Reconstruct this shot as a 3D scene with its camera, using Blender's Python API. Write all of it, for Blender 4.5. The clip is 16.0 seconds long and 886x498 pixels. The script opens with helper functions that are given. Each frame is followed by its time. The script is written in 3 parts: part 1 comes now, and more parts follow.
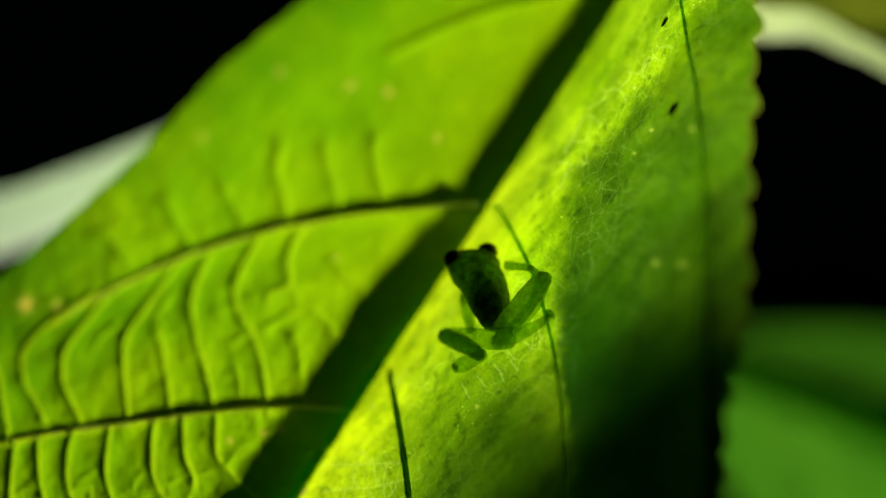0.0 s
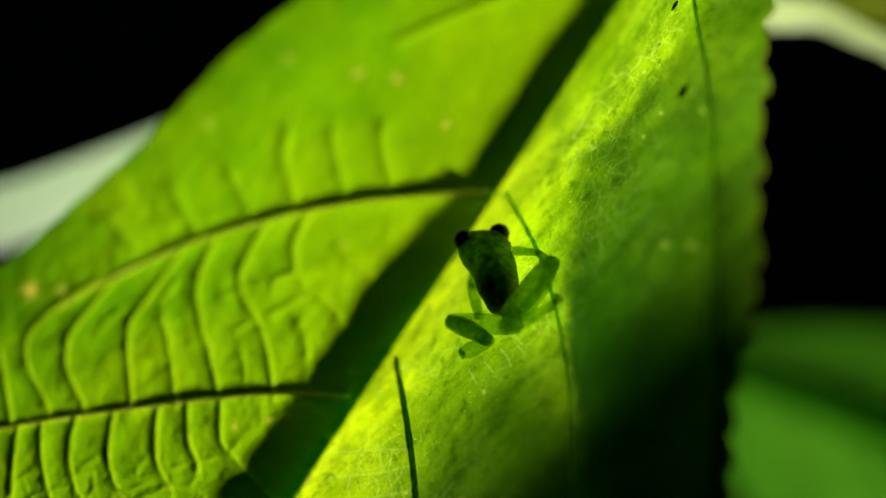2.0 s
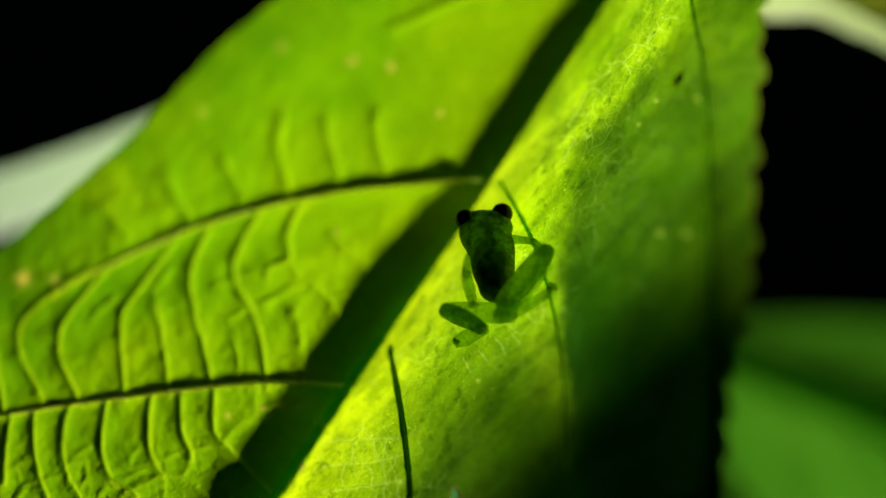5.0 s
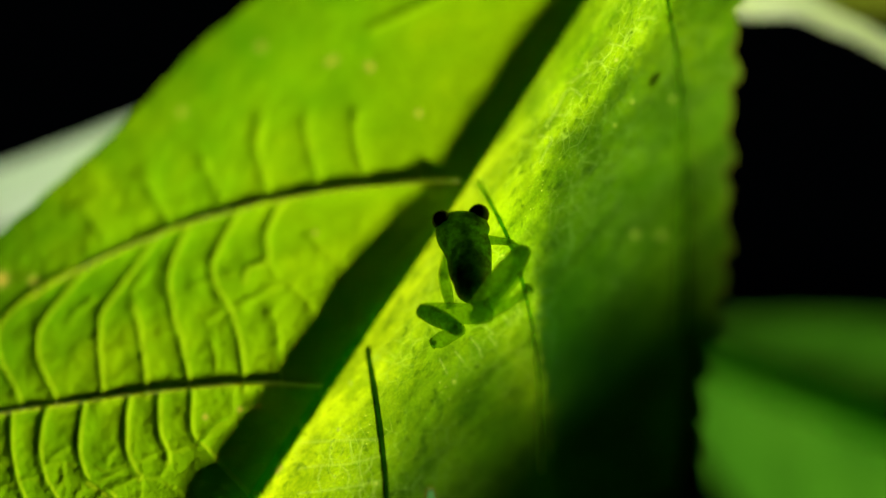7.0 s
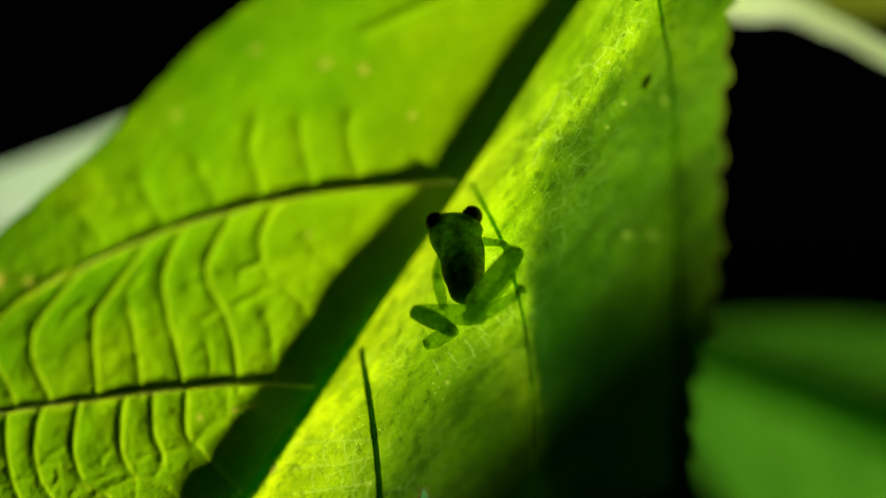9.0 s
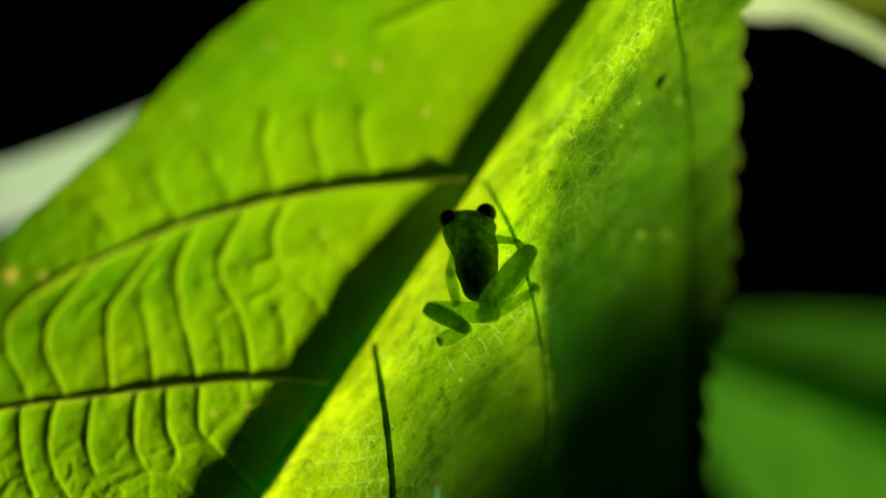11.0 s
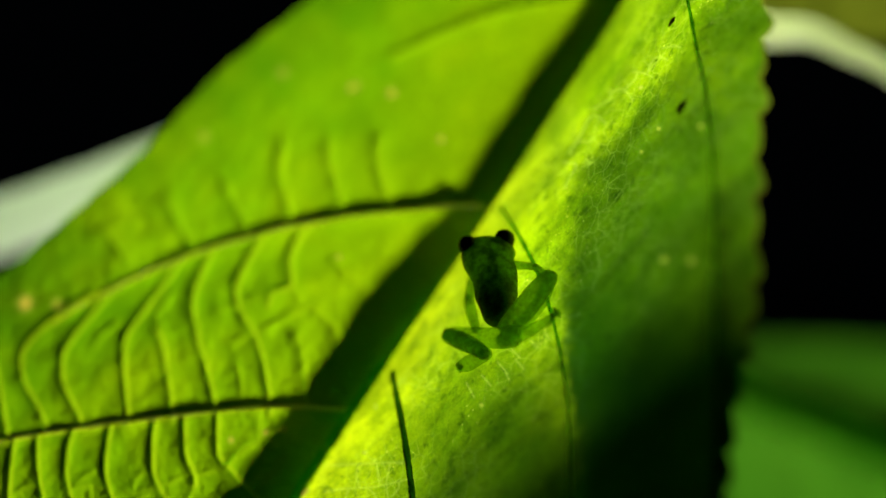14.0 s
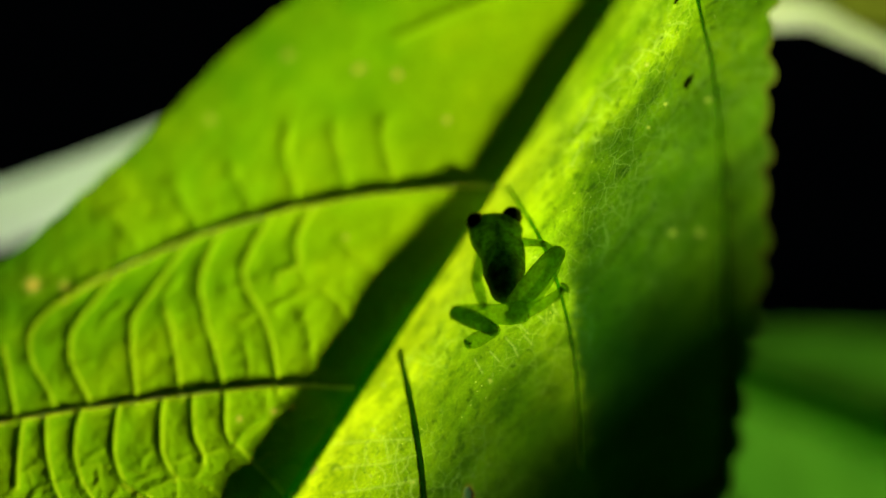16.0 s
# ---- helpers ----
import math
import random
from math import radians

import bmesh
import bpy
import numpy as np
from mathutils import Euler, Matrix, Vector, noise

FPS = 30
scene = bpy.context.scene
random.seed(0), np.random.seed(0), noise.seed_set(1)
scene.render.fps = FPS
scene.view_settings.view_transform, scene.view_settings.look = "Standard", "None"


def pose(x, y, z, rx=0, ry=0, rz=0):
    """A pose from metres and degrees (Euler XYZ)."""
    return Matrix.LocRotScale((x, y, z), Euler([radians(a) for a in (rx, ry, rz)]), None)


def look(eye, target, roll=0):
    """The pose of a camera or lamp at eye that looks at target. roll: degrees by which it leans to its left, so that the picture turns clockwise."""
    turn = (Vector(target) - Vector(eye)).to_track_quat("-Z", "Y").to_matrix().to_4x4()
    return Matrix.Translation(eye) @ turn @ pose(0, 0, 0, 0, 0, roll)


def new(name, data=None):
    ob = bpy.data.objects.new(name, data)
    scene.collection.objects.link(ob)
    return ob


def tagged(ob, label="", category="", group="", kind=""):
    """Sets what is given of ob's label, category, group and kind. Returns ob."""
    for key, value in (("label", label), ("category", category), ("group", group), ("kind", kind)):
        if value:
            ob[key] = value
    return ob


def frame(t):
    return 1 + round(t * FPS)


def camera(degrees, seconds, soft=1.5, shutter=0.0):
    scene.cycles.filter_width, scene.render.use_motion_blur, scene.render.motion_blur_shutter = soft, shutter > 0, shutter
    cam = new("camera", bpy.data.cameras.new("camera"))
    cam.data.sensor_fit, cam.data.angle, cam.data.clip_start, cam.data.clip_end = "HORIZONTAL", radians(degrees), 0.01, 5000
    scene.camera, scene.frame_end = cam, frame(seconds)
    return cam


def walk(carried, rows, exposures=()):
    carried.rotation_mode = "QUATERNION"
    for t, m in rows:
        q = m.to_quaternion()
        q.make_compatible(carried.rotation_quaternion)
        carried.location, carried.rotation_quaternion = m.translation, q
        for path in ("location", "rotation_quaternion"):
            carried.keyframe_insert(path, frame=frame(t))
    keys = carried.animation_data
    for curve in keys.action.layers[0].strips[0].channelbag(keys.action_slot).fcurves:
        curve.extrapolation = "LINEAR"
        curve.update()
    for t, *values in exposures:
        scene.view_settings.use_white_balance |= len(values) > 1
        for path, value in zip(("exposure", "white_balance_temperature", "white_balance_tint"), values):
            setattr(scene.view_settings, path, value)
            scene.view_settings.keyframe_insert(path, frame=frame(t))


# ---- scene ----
cam = camera(25.16, 16.0)
cam.data.dof.use_dof = True
cam.data.dof.focus_distance = 0.457
cam.data.dof.aperture_fstop = 2.25

# seconds, eye in metres, yaw, pitch and roll in degrees
PATH = [
    (0.0, 0.02690, -0.01579, 1.21524, 2.4300, -0.7003, 0.1590),
    (0.5, 0.02434, -0.01648, 1.21305, 2.2850, -0.6306, 0.5421),
    (1.0, 0.02408, -0.01446, 1.20217, 2.4524, 0.2971, 0.4590),
    (1.5, 0.02189, -0.01311, 1.20545, 2.3236, -0.0169, 0.2709),
    (2.0, 0.02747, -0.01204, 1.20534, 2.7320, 0.0789, 0.4643),
    (2.5, 0.02926, -0.01095, 1.21124, 2.9091, -0.4455, 0.3621),
    (3.0, 0.03114, -0.01031, 1.21419, 3.0061, -0.8041, 0.4253),
    (3.5, 0.02772, -0.01059, 1.20645, 2.7858, -0.2386, 0.3569),
    (6.0, 0.02733, -0.01004, 1.20199, 2.5259, 0.0136, 0.5494),
    (6.5, 0.03039, -0.00734, 1.19640, 2.8183, 0.6444, 0.3336),
    (7.0, 0.03438, -0.00903, 1.20557, 2.7750, -0.2550, 0.4751),
    (7.5, 0.03859, -0.01003, 1.20889, 3.0150, -0.6646, 0.7019),
    (8.0, 0.03692, -0.01032, 1.20785, 2.8645, -0.3676, 0.3205),
    (8.5, 0.03566, -0.01074, 1.20413, 2.7157, -0.0216, 0.3924),
    (11.0, 0.03252, -0.01325, 1.20774, 2.7202, -0.5559, 0.7336),
    (11.5, 0.02522, -0.01172, 1.20444, 2.2349, -0.2073, 0.8064),
    (12.0, 0.01936, -0.00950, 1.20335, 2.0221, 0.3566, 0.1141),
    (12.5, 0.02171, -0.01012, 1.20814, 2.2774, 0.0190, 0.4652),
    (13.0, 0.02493, -0.01273, 1.21648, 2.4314, -1.0435, 1.1573),
    (13.5, 0.02363, -0.01372, 1.21343, 2.2606, -0.5428, 0.6544),
    (14.0, 0.01941, -0.01422, 1.20611, 1.6555, 0.3887, 0.5787),
    (14.5, 0.01982, -0.01722, 1.20768, 1.5863, 0.1442, 0.3538),
    (15.0, 0.02621, -0.01902, 1.20946, 2.0594, -0.6042, 1.5131),
    (15.5, 0.02309, -0.01817, 1.20444, 1.9859, -0.1354, 0.7826),
    (16.0, 0.01485, -0.01586, 1.19599, 1.3040, 0.9792, 0.3465),
]
walk(cam, [(t, pose(x, y, z, 90 + pitch, 0, yaw) @ pose(0, 0, 0, 0, 0, roll)) for t, x, y, z, yaw, pitch, roll in PATH])

# ---------------------------------------------------------------- light
world = bpy.data.worlds.new("night")
world.use_nodes = True
scene.world = world
world.node_tree.nodes["Background"].inputs[0].default_value = (0.25, 0.4, 0.5, 1)
world.node_tree.nodes["Background"].inputs[1].default_value = 0.001

# torch held low behind the leaf
TORCH_WAY = Vector((0.780, 0.315, -0.510)).normalized()
torch = bpy.data.lights.new("torch", "SPOT")
torch.energy = 133
torch.color = (1.0, 0.98, 0.92)
torch.shadow_soft_size = 0.07
torch.spot_size = radians(36)
torch.spot_blend = 0.3
torch_aim = Vector((0.0, 0.46, 1.20))
new("torch", torch).matrix_world = look(torch_aim + TORCH_WAY * 1.0, torch_aim)

scene.view_settings.exposure = 0.0


# ---------------------------------------------------------------- materials
class Mat:
    """A node material under construction."""

    def __init__(self, name):
        self.mat = bpy.data.materials.new(name)
        self.mat.use_nodes = True
        self.tree = self.mat.node_tree
        self.tree.nodes.clear()
        self.out = self.add("ShaderNodeOutputMaterial")
        self.coord = self.add("ShaderNodeTexCoord").outputs["Object"]

    def add(self, kind, **inputs):
        node = self.tree.nodes.new(kind)
        for key, value in inputs.items():
            self.set(node, key.replace("_", " "), value)
        return node

    def set(self, node, key, value):
        sock = node.inputs[int(key[1:])] if key[0] == "i" and key[1:].isdigit() else node.inputs[key]
        if isinstance(value, bpy.types.NodeSocket):
            self.tree.links.new(value, sock)
        else:
            sock.default_value = value

    def noise(self, scale, detail=3.0, rough=0.55, vec=None):
        return self.add("ShaderNodeTexNoise", Vector=vec or self.coord, Scale=scale, Detail=detail, Roughness=rough).outputs["Fac"]

    def ramp(self, fac, *stops):
        node = self.add("ShaderNodeValToRGB", Fac=fac)
        while len(node.color_ramp.elements) < len(stops):
            node.color_ramp.elements.new(0.5)
        for el, (at, col) in zip(node.color_ramp.elements, stops):
            el.position, el.color = at, (*col, 1) if len(col) == 3 else col
        return node.outputs["Color"]

    def mix(self, fac, a, b, blend="MIX"):
        node = self.tree.nodes.new("ShaderNodeMix")
        node.data_type, node.blend_type = "RGBA", blend
        for i, v in ((0, fac), (6, a), (7, b)):
            if isinstance(v, bpy.types.NodeSocket):
                self.tree.links.new(v, node.inputs[i])
            else:
                node.inputs[i].default_value = v if i == 0 else (*v, 1)
        return node.outputs[2]

    def math(self, op, a, b=0.0, clamp=False):
        node = self.tree.nodes.new("ShaderNodeMath")
        node.operation, node.use_clamp = op, clamp
        for i, v in ((0, a), (1, b)):
            if isinstance(v, bpy.types.NodeSocket):
                self.tree.links.new(v, node.inputs[i])
            else:
                node.inputs[i].default_value = v
        return node.outputs[0]

    def bump(self, height, distance, strength=1.0, normal=None):
        node = self.add("ShaderNodeBump", Height=height, Distance=distance, Strength=strength)
        if normal:
            self.set(node, "Normal", normal)
        return node.outputs["Normal"]

    def blend(self, fac, a, b):
        node = self.tree.nodes.new("ShaderNodeMixShader")
        for i, v in ((0, fac), (1, a), (2, b)):
            if isinstance(v, bpy.types.NodeSocket):
                self.tree.links.new(v, node.inputs[i])
            else:
                node.inputs[i].default_value = v
        return node.outputs[0]

    def done(self, shader):
        self.tree.links.new(shader, self.out.inputs["Surface"])
        return self.mat


def leaf_material(name, through_a, through_b, face, cell, gloss=0.06):
    """A living leaf: light that passes through, a duller face, a net of the finest veins in relief."""
    m = Mat(name)
    broad = m.noise(38, 3)
    grain = m.noise(420, 4)
    tone = m.mix(m.ramp(broad, (0.3, (0, 0, 0)), (0.72, (1, 1, 1))), through_a, through_b)
    tone = m.mix(0.35, tone, m.ramp(grain, (0.3, tuple(0.55 * c for c in through_a)), (0.7, tuple(1.15 * c for c in through_b))))
    warp = m.add("ShaderNodeTexNoise", Vector=m.coord, Scale=160.0, Detail=2.0).outputs["Color"]
    vec = m.mix(0.0012, m.coord, warp, "ADD")
    net = m.add("ShaderNodeTexVoronoi", Vector=vec, Scale=cell)
    net.feature = "SMOOTH_F1"
    fine = m.add("ShaderNodeTexVoronoi", Vector=vec, Scale=cell * 2.7)
    fine.feature = "SMOOTH_F1"
    areole = m.add("ShaderNodeTexVoronoi", Vector=m.mix(0.006, m.coord, warp, "ADD"), Scale=cell * 0.55)
    areole.feature = "DISTANCE_TO_EDGE"
    groove = m.math("MULTIPLY", m.ramp(areole.outputs["Distance"], (0.0, (1, 1, 1)), (0.16, (0, 0, 0))), m.ramp(m.noise(55, 2), (0.42, (0.1, 0.1, 0.1)), (0.62, (1, 1, 1))))
    pads = m.math("ADD", m.math("MULTIPLY", net.outputs["Distance"], 0.8), m.math("MULTIPLY", fine.outputs["Distance"], 0.35))
    pads = m.math("ADD", pads, m.math("MULTIPLY", groove, 0.4))
    edge = m.add("ShaderNodeTexVoronoi", Vector=vec, Scale=cell * 0.8)
    edge.feature = "DISTANCE_TO_EDGE"
    lines = m.math("MULTIPLY", m.ramp(edge.outputs["Distance"], (0.0, (1, 1, 1)), (0.07, (0, 0, 0))), m.ramp(broad, (0.45, (0, 0, 0)), (0.6, (0.55, 0.55, 0.55))))
    tone = m.mix(lines, tone, tuple(1.3 * c for c in through_b))
    n1 = m.bump(m.math("ADD", pads, m.math("MULTIPLY", grain, 0.8)), 0.00034)
    back = m.add("ShaderNodeBsdfTranslucent", Color=tone, Normal=n1).outputs[0]
    front = m.add("ShaderNodeBsdfDiffuse", Color=(*face, 1), Normal=n1).outputs[0]
    shine = m.add("ShaderNodeBsdfGlossy", Color=(1, 1, 1, 1), Roughness=0.34, Normal=n1).outputs[0]
    return m.done(m.blend(gloss, m.blend(0.35, back, front), shine))


def great_leaf_material():
    """The great leaf: yellower by the midrib, shade painted on towards the margin, a net of veinlets."""
    m = Mat("leaf_green")
    attr = {}
    for key in ("pale", "clear", "painted_shade", "scorch"):
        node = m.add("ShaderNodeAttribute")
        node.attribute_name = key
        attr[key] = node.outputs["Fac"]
    across = m.add("ShaderNodeVectorMath", i0=m.coord, i1=(0.84719, 0.0, -0.53128))
    across.operation = "DOT_PRODUCT"
    q = across.outputs["Value"]
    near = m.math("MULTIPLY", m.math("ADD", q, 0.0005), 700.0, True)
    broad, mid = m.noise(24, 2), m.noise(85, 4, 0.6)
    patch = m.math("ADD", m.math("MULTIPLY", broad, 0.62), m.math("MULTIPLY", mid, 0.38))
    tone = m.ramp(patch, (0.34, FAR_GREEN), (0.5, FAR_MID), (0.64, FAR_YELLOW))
    hither = m.ramp(patch, (0.34, NEAR_SHADED_GREEN), (0.5, NEAR_SHADED_MID), (0.64, NEAR_SHADED_YELLOW))
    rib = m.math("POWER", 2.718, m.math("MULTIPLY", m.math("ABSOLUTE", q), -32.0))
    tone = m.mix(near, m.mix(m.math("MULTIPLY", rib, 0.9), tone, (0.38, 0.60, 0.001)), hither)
    # brighter yellow along the midrib, strongest towards the tip
    rib = m.math("POWER", 2.718, m.math("MULTIPLY", m.math("ABSOLUTE", q), -115.0))
    length = m.add("ShaderNodeVectorMath", i0=m.coord, i1=(-0.53128, 0.0, -0.84719))
    length.operation = "DOT_PRODUCT"
    tipward = m.math("ADD", m.math("MULTIPLY", length.outputs["Value"], 22.0), 0.62, True)
    tone = m.mix(m.math("MULTIPLY", m.math("MULTIPLY", rib, near), m.math("ADD", m.math("MULTIPLY", tipward, 0.75), 0.12)), tone, (0.68, 0.83, 0.004))
    # nets of veinlets at two sizes
    warp = m.add("ShaderNodeTexNoise", Vector=m.coord, Scale=150.0, Detail=2.0).outputs["Color"]
    nets = []
    for scale, wide, bend in ((250.0, 0.032, 0.0016), (640.0, 0.07, 0.0008)):
        net = m.add("ShaderNodeTexVoronoi", Vector=m.mix(bend, m.coord, warp, "ADD"), Scale=scale)
        net.feature = "DISTANCE_TO_EDGE"
        nets.append((net.outputs["Distance"], m.ramp(net.outputs["Distance"], (0.0, (1, 1, 1)), (wide, (0, 0, 0)))))
    some = m.ramp(m.noise(48, 2), (0.40, (0.1, 0.1, 0.1)), (0.60, (1, 1, 1)))
    blotch = m.ramp(m.noise(150, 5, 0.65), (0.40, (1, 1, 1)), (0.56, (0, 0, 0)))
    tone = m.mix(m.math("MULTIPLY", blotch, m.math("ADD", 0.14, m.math("MULTIPLY", near, 0.30))), tone, (0.06, 0.18, 0.001))
    crease = m.ramp(m.add("ShaderNodeTexNoise", Vector=m.mix(0.004, m.coord, warp, "ADD"), Scale=330.0, Detail=3.0).outputs["Fac"], (0.30, (1, 1, 1)), (0.42, (0, 0, 0)))
    tone = m.mix(m.math("MULTIPLY", m.math("MULTIPLY", crease, near), 0.65), tone, (0.04, 0.11, 0.001))
    axes = []
    for way, scale in (((0.72, 0.0, 0.69), 26.0), ((-0.69, 0.0, 0.72), 120.0), ((0.0, 1.0, 0.0), 60.0)):
        node = m.add("ShaderNodeVectorMath", i0=m.coord, i1=way)
        node.operation = "DOT_PRODUCT"
        axes.append(m.math("MULTIPLY", node.outputs["Value"], scale))
    streaks = m.noise(1.0, 3, 0.6, m.add("ShaderNodeCombineXYZ", X=axes[0], Y=axes[1], Z=axes[2]).outputs[0])
    tone = m.mix(m.math("MULTIPLY", near, 0.75), tone, m.ramp(streaks, (0.36, (0.45, 0.50, 0.6)), (0.62, (1.22, 1.18, 1.0))), "MULTIPLY")
    tone = m.mix(m.math("MULTIPLY", near, 0.45), tone, m.ramp(m.noise(1500, 3, 0.7), (0.36, (0.62, 0.66, 0.6)), (0.64, (1.28, 1.25, 1.1))), "MULTIPLY")
    fade = m.math("MULTIPLY", some, m.math("MULTIPLY", near, 1.0))
    tone = m.mix(m.math("MULTIPLY", m.math("MULTIPLY", nets[0][1], fade), 0.7), tone, (0.36, 0.56, 0.02))
    tone = m.mix(m.math("MULTIPLY", m.math("MULTIPLY", nets[1][1], fade), 0.25), tone, (0.36, 0.54, 0.02))
    dim = m.math("MULTIPLY", m.math("MULTIPLY", nets[0][1], some), m.math("SUBTRACT", 0.5, m.math("MULTIPLY", near, 0.5)))
    tone = m.mix(dim, tone, (0.12, 0.30, 0.002))
    # tiny specular sparkles of the near half, painted as bright dots
    sparkles = m.add("ShaderNodeTexVoronoi", Vector=m.coord, Scale=620.0)
    dots = m.math("MULTIPLY", m.math("LESS_THAN", sparkles.outputs["Distance"], 0.13), m.ramp(m.noise(70, 2), (0.52, (0, 0, 0)), (0.62, (1, 1, 1))))
    tone = m.mix(m.math("MULTIPLY", dots, near), tone, (0.5, 0.68, 0.03))
    # shade over the blade, multiplied into its colour
    tone = m.mix(attr["painted_shade"], tone, SHADE_TINT, "MULTIPLY")
    # clear veins, and the highlights painted beside them
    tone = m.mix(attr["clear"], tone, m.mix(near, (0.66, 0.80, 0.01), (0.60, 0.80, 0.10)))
    tone = m.mix(attr["pale"], tone, m.mix(near, (0.62, 0.48, 0.05), (0.30, 0.40, 0.03)))
    tone = m.mix(attr["scorch"], tone, (0.22, 0.09, 0.02))
    pads = m.math("ADD", m.math("MINIMUM", nets[0][0], 0.22), m.math("MULTIPLY", m.math("MINIMUM", nets[1][0], 0.25), 0.4))
    dimples = m.math("MULTIPLY", m.ramp(m.noise(150, 3, 0.55), (0.40, (1, 1, 1)), (0.60, (0, 0, 0))), m.math("SUBTRACT", 1.0, near))
    height = m.math("SUBTRACT", m.math("ADD", m.math("MULTIPLY", m.noise(700, 4), 0.5), m.math("MULTIPLY", m.math("MULTIPLY", dimples, m.math("MULTIPLY", length.outputs["Value"], 18.0, True)), 1.3)), pads)
    n1 = m.bump(height, 0.00042)
    back = m.add("ShaderNodeBsdfTranslucent", Color=tone, Normal=n1).outputs[0]
    front = m.add("ShaderNodeBsdfDiffuse", Color=(0.014, 0.15, 0.010, 1), Normal=n1).outputs[0]
    shine = m.add("ShaderNodeBsdfGlossy", Color=(1, 1, 1, 1), Roughness=0.34, Normal=n1).outputs[0]
    return m.done(m.blend(0.012, m.blend(0.30, back, front), shine))


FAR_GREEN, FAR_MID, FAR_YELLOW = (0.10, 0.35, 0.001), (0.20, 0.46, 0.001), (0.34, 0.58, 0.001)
# near half: the same tones darkened, its partial shade put into the colour
NEAR_SHADED_GREEN, NEAR_SHADED_MID, NEAR_SHADED_YELLOW = (0.097, 0.245, 0.001), (0.165, 0.335, 0.001), (0.26, 0.43, 0.001)
# tint of the shade painted on the blade
SHADE_TINT = (0.075, 0.185, 0.8)


def vein_material(name, colour, see):
    m = Mat(name)
    tone = m.mix(m.noise(300, 3), tuple(0.7 * c for c in colour), colour)
    n1 = m.bump(m.noise(900, 2), 0.00015)
    back = m.add("ShaderNodeBsdfTranslucent", Color=tone, Normal=n1).outputs[0]
    front = m.add("ShaderNodeBsdfPrincipled", Base_Color=tone, Roughness=0.45, Normal=n1).outputs[0]
    return m.done(m.blend(see, front, back))


def stalk_material(name, colour, depth, thin=0.85):
    """Juicy pale stalk that light soaks through."""
    m = Mat(name)
    tone = m.mix(m.noise(120, 3), tuple(0.85 * c for c in colour), colour)
    n1 = m.bump(m.noise(500, 2), 0.0002)
    flesh = m.add("ShaderNodeBsdfPrincipled", Base_Color=tone, Roughness=0.5, Subsurface_Weight=1.0, Subsurface_Radius=(0.9, 1.0, 0.8), Subsurface_Scale=depth, Normal=n1).outputs[0]
    glow = m.add("ShaderNodeBsdfTranslucent", Color=tone, Normal=n1).outputs[0]
    return m.done(m.blend(thin, flesh, glow))


def solid_material(name, a, b, rough, scale, relief, spec=0.5):
    m = Mat(name)
    tone = m.mix(m.ramp(m.noise(scale, 4), (0.32, (0, 0, 0)), (0.7, (1, 1, 1))), a, b)
    n1 = m.bump(m.noise(scale * 6, 3), relief)
    return m.done(m.add("ShaderNodeBsdfPrincipled", Base_Color=tone, Roughness=rough, Specular_IOR_Level=spec, Normal=n1).outputs[0])


def glass_skin(name, clear, tint, flesh, mottle=700, dull=0.5):
    """Frog skin: partly clear, partly milky."""
    m = Mat(name)
    mott = m.noise(mottle, 5, 0.65)
    tone = m.mix(m.ramp(mott, (0.38, (0, 0, 0)), (0.64, (1, 1, 1))), tuple(dull * c for c in flesh), flesh)
    n1 = m.bump(mott, 0.00025)
    air = m.add("ShaderNodeBsdfTransparent", Color=(*tint, 1)).outputs[0]
    back = m.add("ShaderNodeBsdfTranslucent", Color=tone, Normal=n1).outputs[0]
    front = m.add("ShaderNodeBsdfDiffuse", Color=tone, Normal=n1).outputs[0]
    shine = m.add("ShaderNodeBsdfGlossy", Roughness=0.3, Normal=n1).outputs[0]
    return m.done(m.blend(0.05, m.blend(clear, m.blend(0.3, back, front), air), shine))


LEAF = great_leaf_material()
LEAF_DIM = leaf_material("leaf_deep_green", (0.068, 0.285, 0.010), (0.105, 0.36, 0.014), (0.04, 0.15, 0.015), 260, 0.004)
LEAF_OLIVE = leaf_material("leaf_olive", (0.20, 0.26, 0.01), (0.26, 0.32, 0.02), (0.10, 0.14, 0.02), 260)
VEIN = vein_material("vein_flesh", (0.46, 0.86, 0.04), 0.95)
VEIN_JUICY = stalk_material("side_vein_flesh", (0.80, 0.97, 0.08), 0.012, 0.22)
# darker vein flesh for one near vein, its own shade put into the colour
VEIN_SHADED = vein_material("vein_shaded", (0.24, 0.50, 0.015), 0.9)
VEIN_MID = vein_material("midrib_flesh", (0.11, 0.44, 0.015), 0.95)
PALE = stalk_material("pale_stem", (0.86, 0.98, 0.74), 0.03)
PALE_YELLOW = stalk_material("pale_yellow_stalk", (0.90, 0.99, 0.60), 0.03)
SHOOT = stalk_material("dim_green_shoot", (0.24, 0.50, 0.22), 0.01)
SPOT_DARK = solid_material("dark_speck", (0.01, 0.012, 0.003), (0.03, 0.03, 0.01), 0.6, 900, 0.0001)
SKIN_LEG = glass_skin("clear_leg_skin", 0.36, (0.75, 0.92, 0.3), (0.74, 0.96, 0.22))
SKIN_THIGH = glass_skin("clear_thigh_skin", 0.6, (0.82, 0.94, 0.3), (0.66, 0.92, 0.22))
SKIN_SHIN = glass_skin("dim_shin_skin", 0.30, (0.5, 0.75, 0.2), (0.34, 0.60, 0.08))
SKIN_BODY = glass_skin("clear_back_skin", 0.14, (0.4, 0.65, 0.15), (0.42, 0.74, 0.07), 420, 0.22)
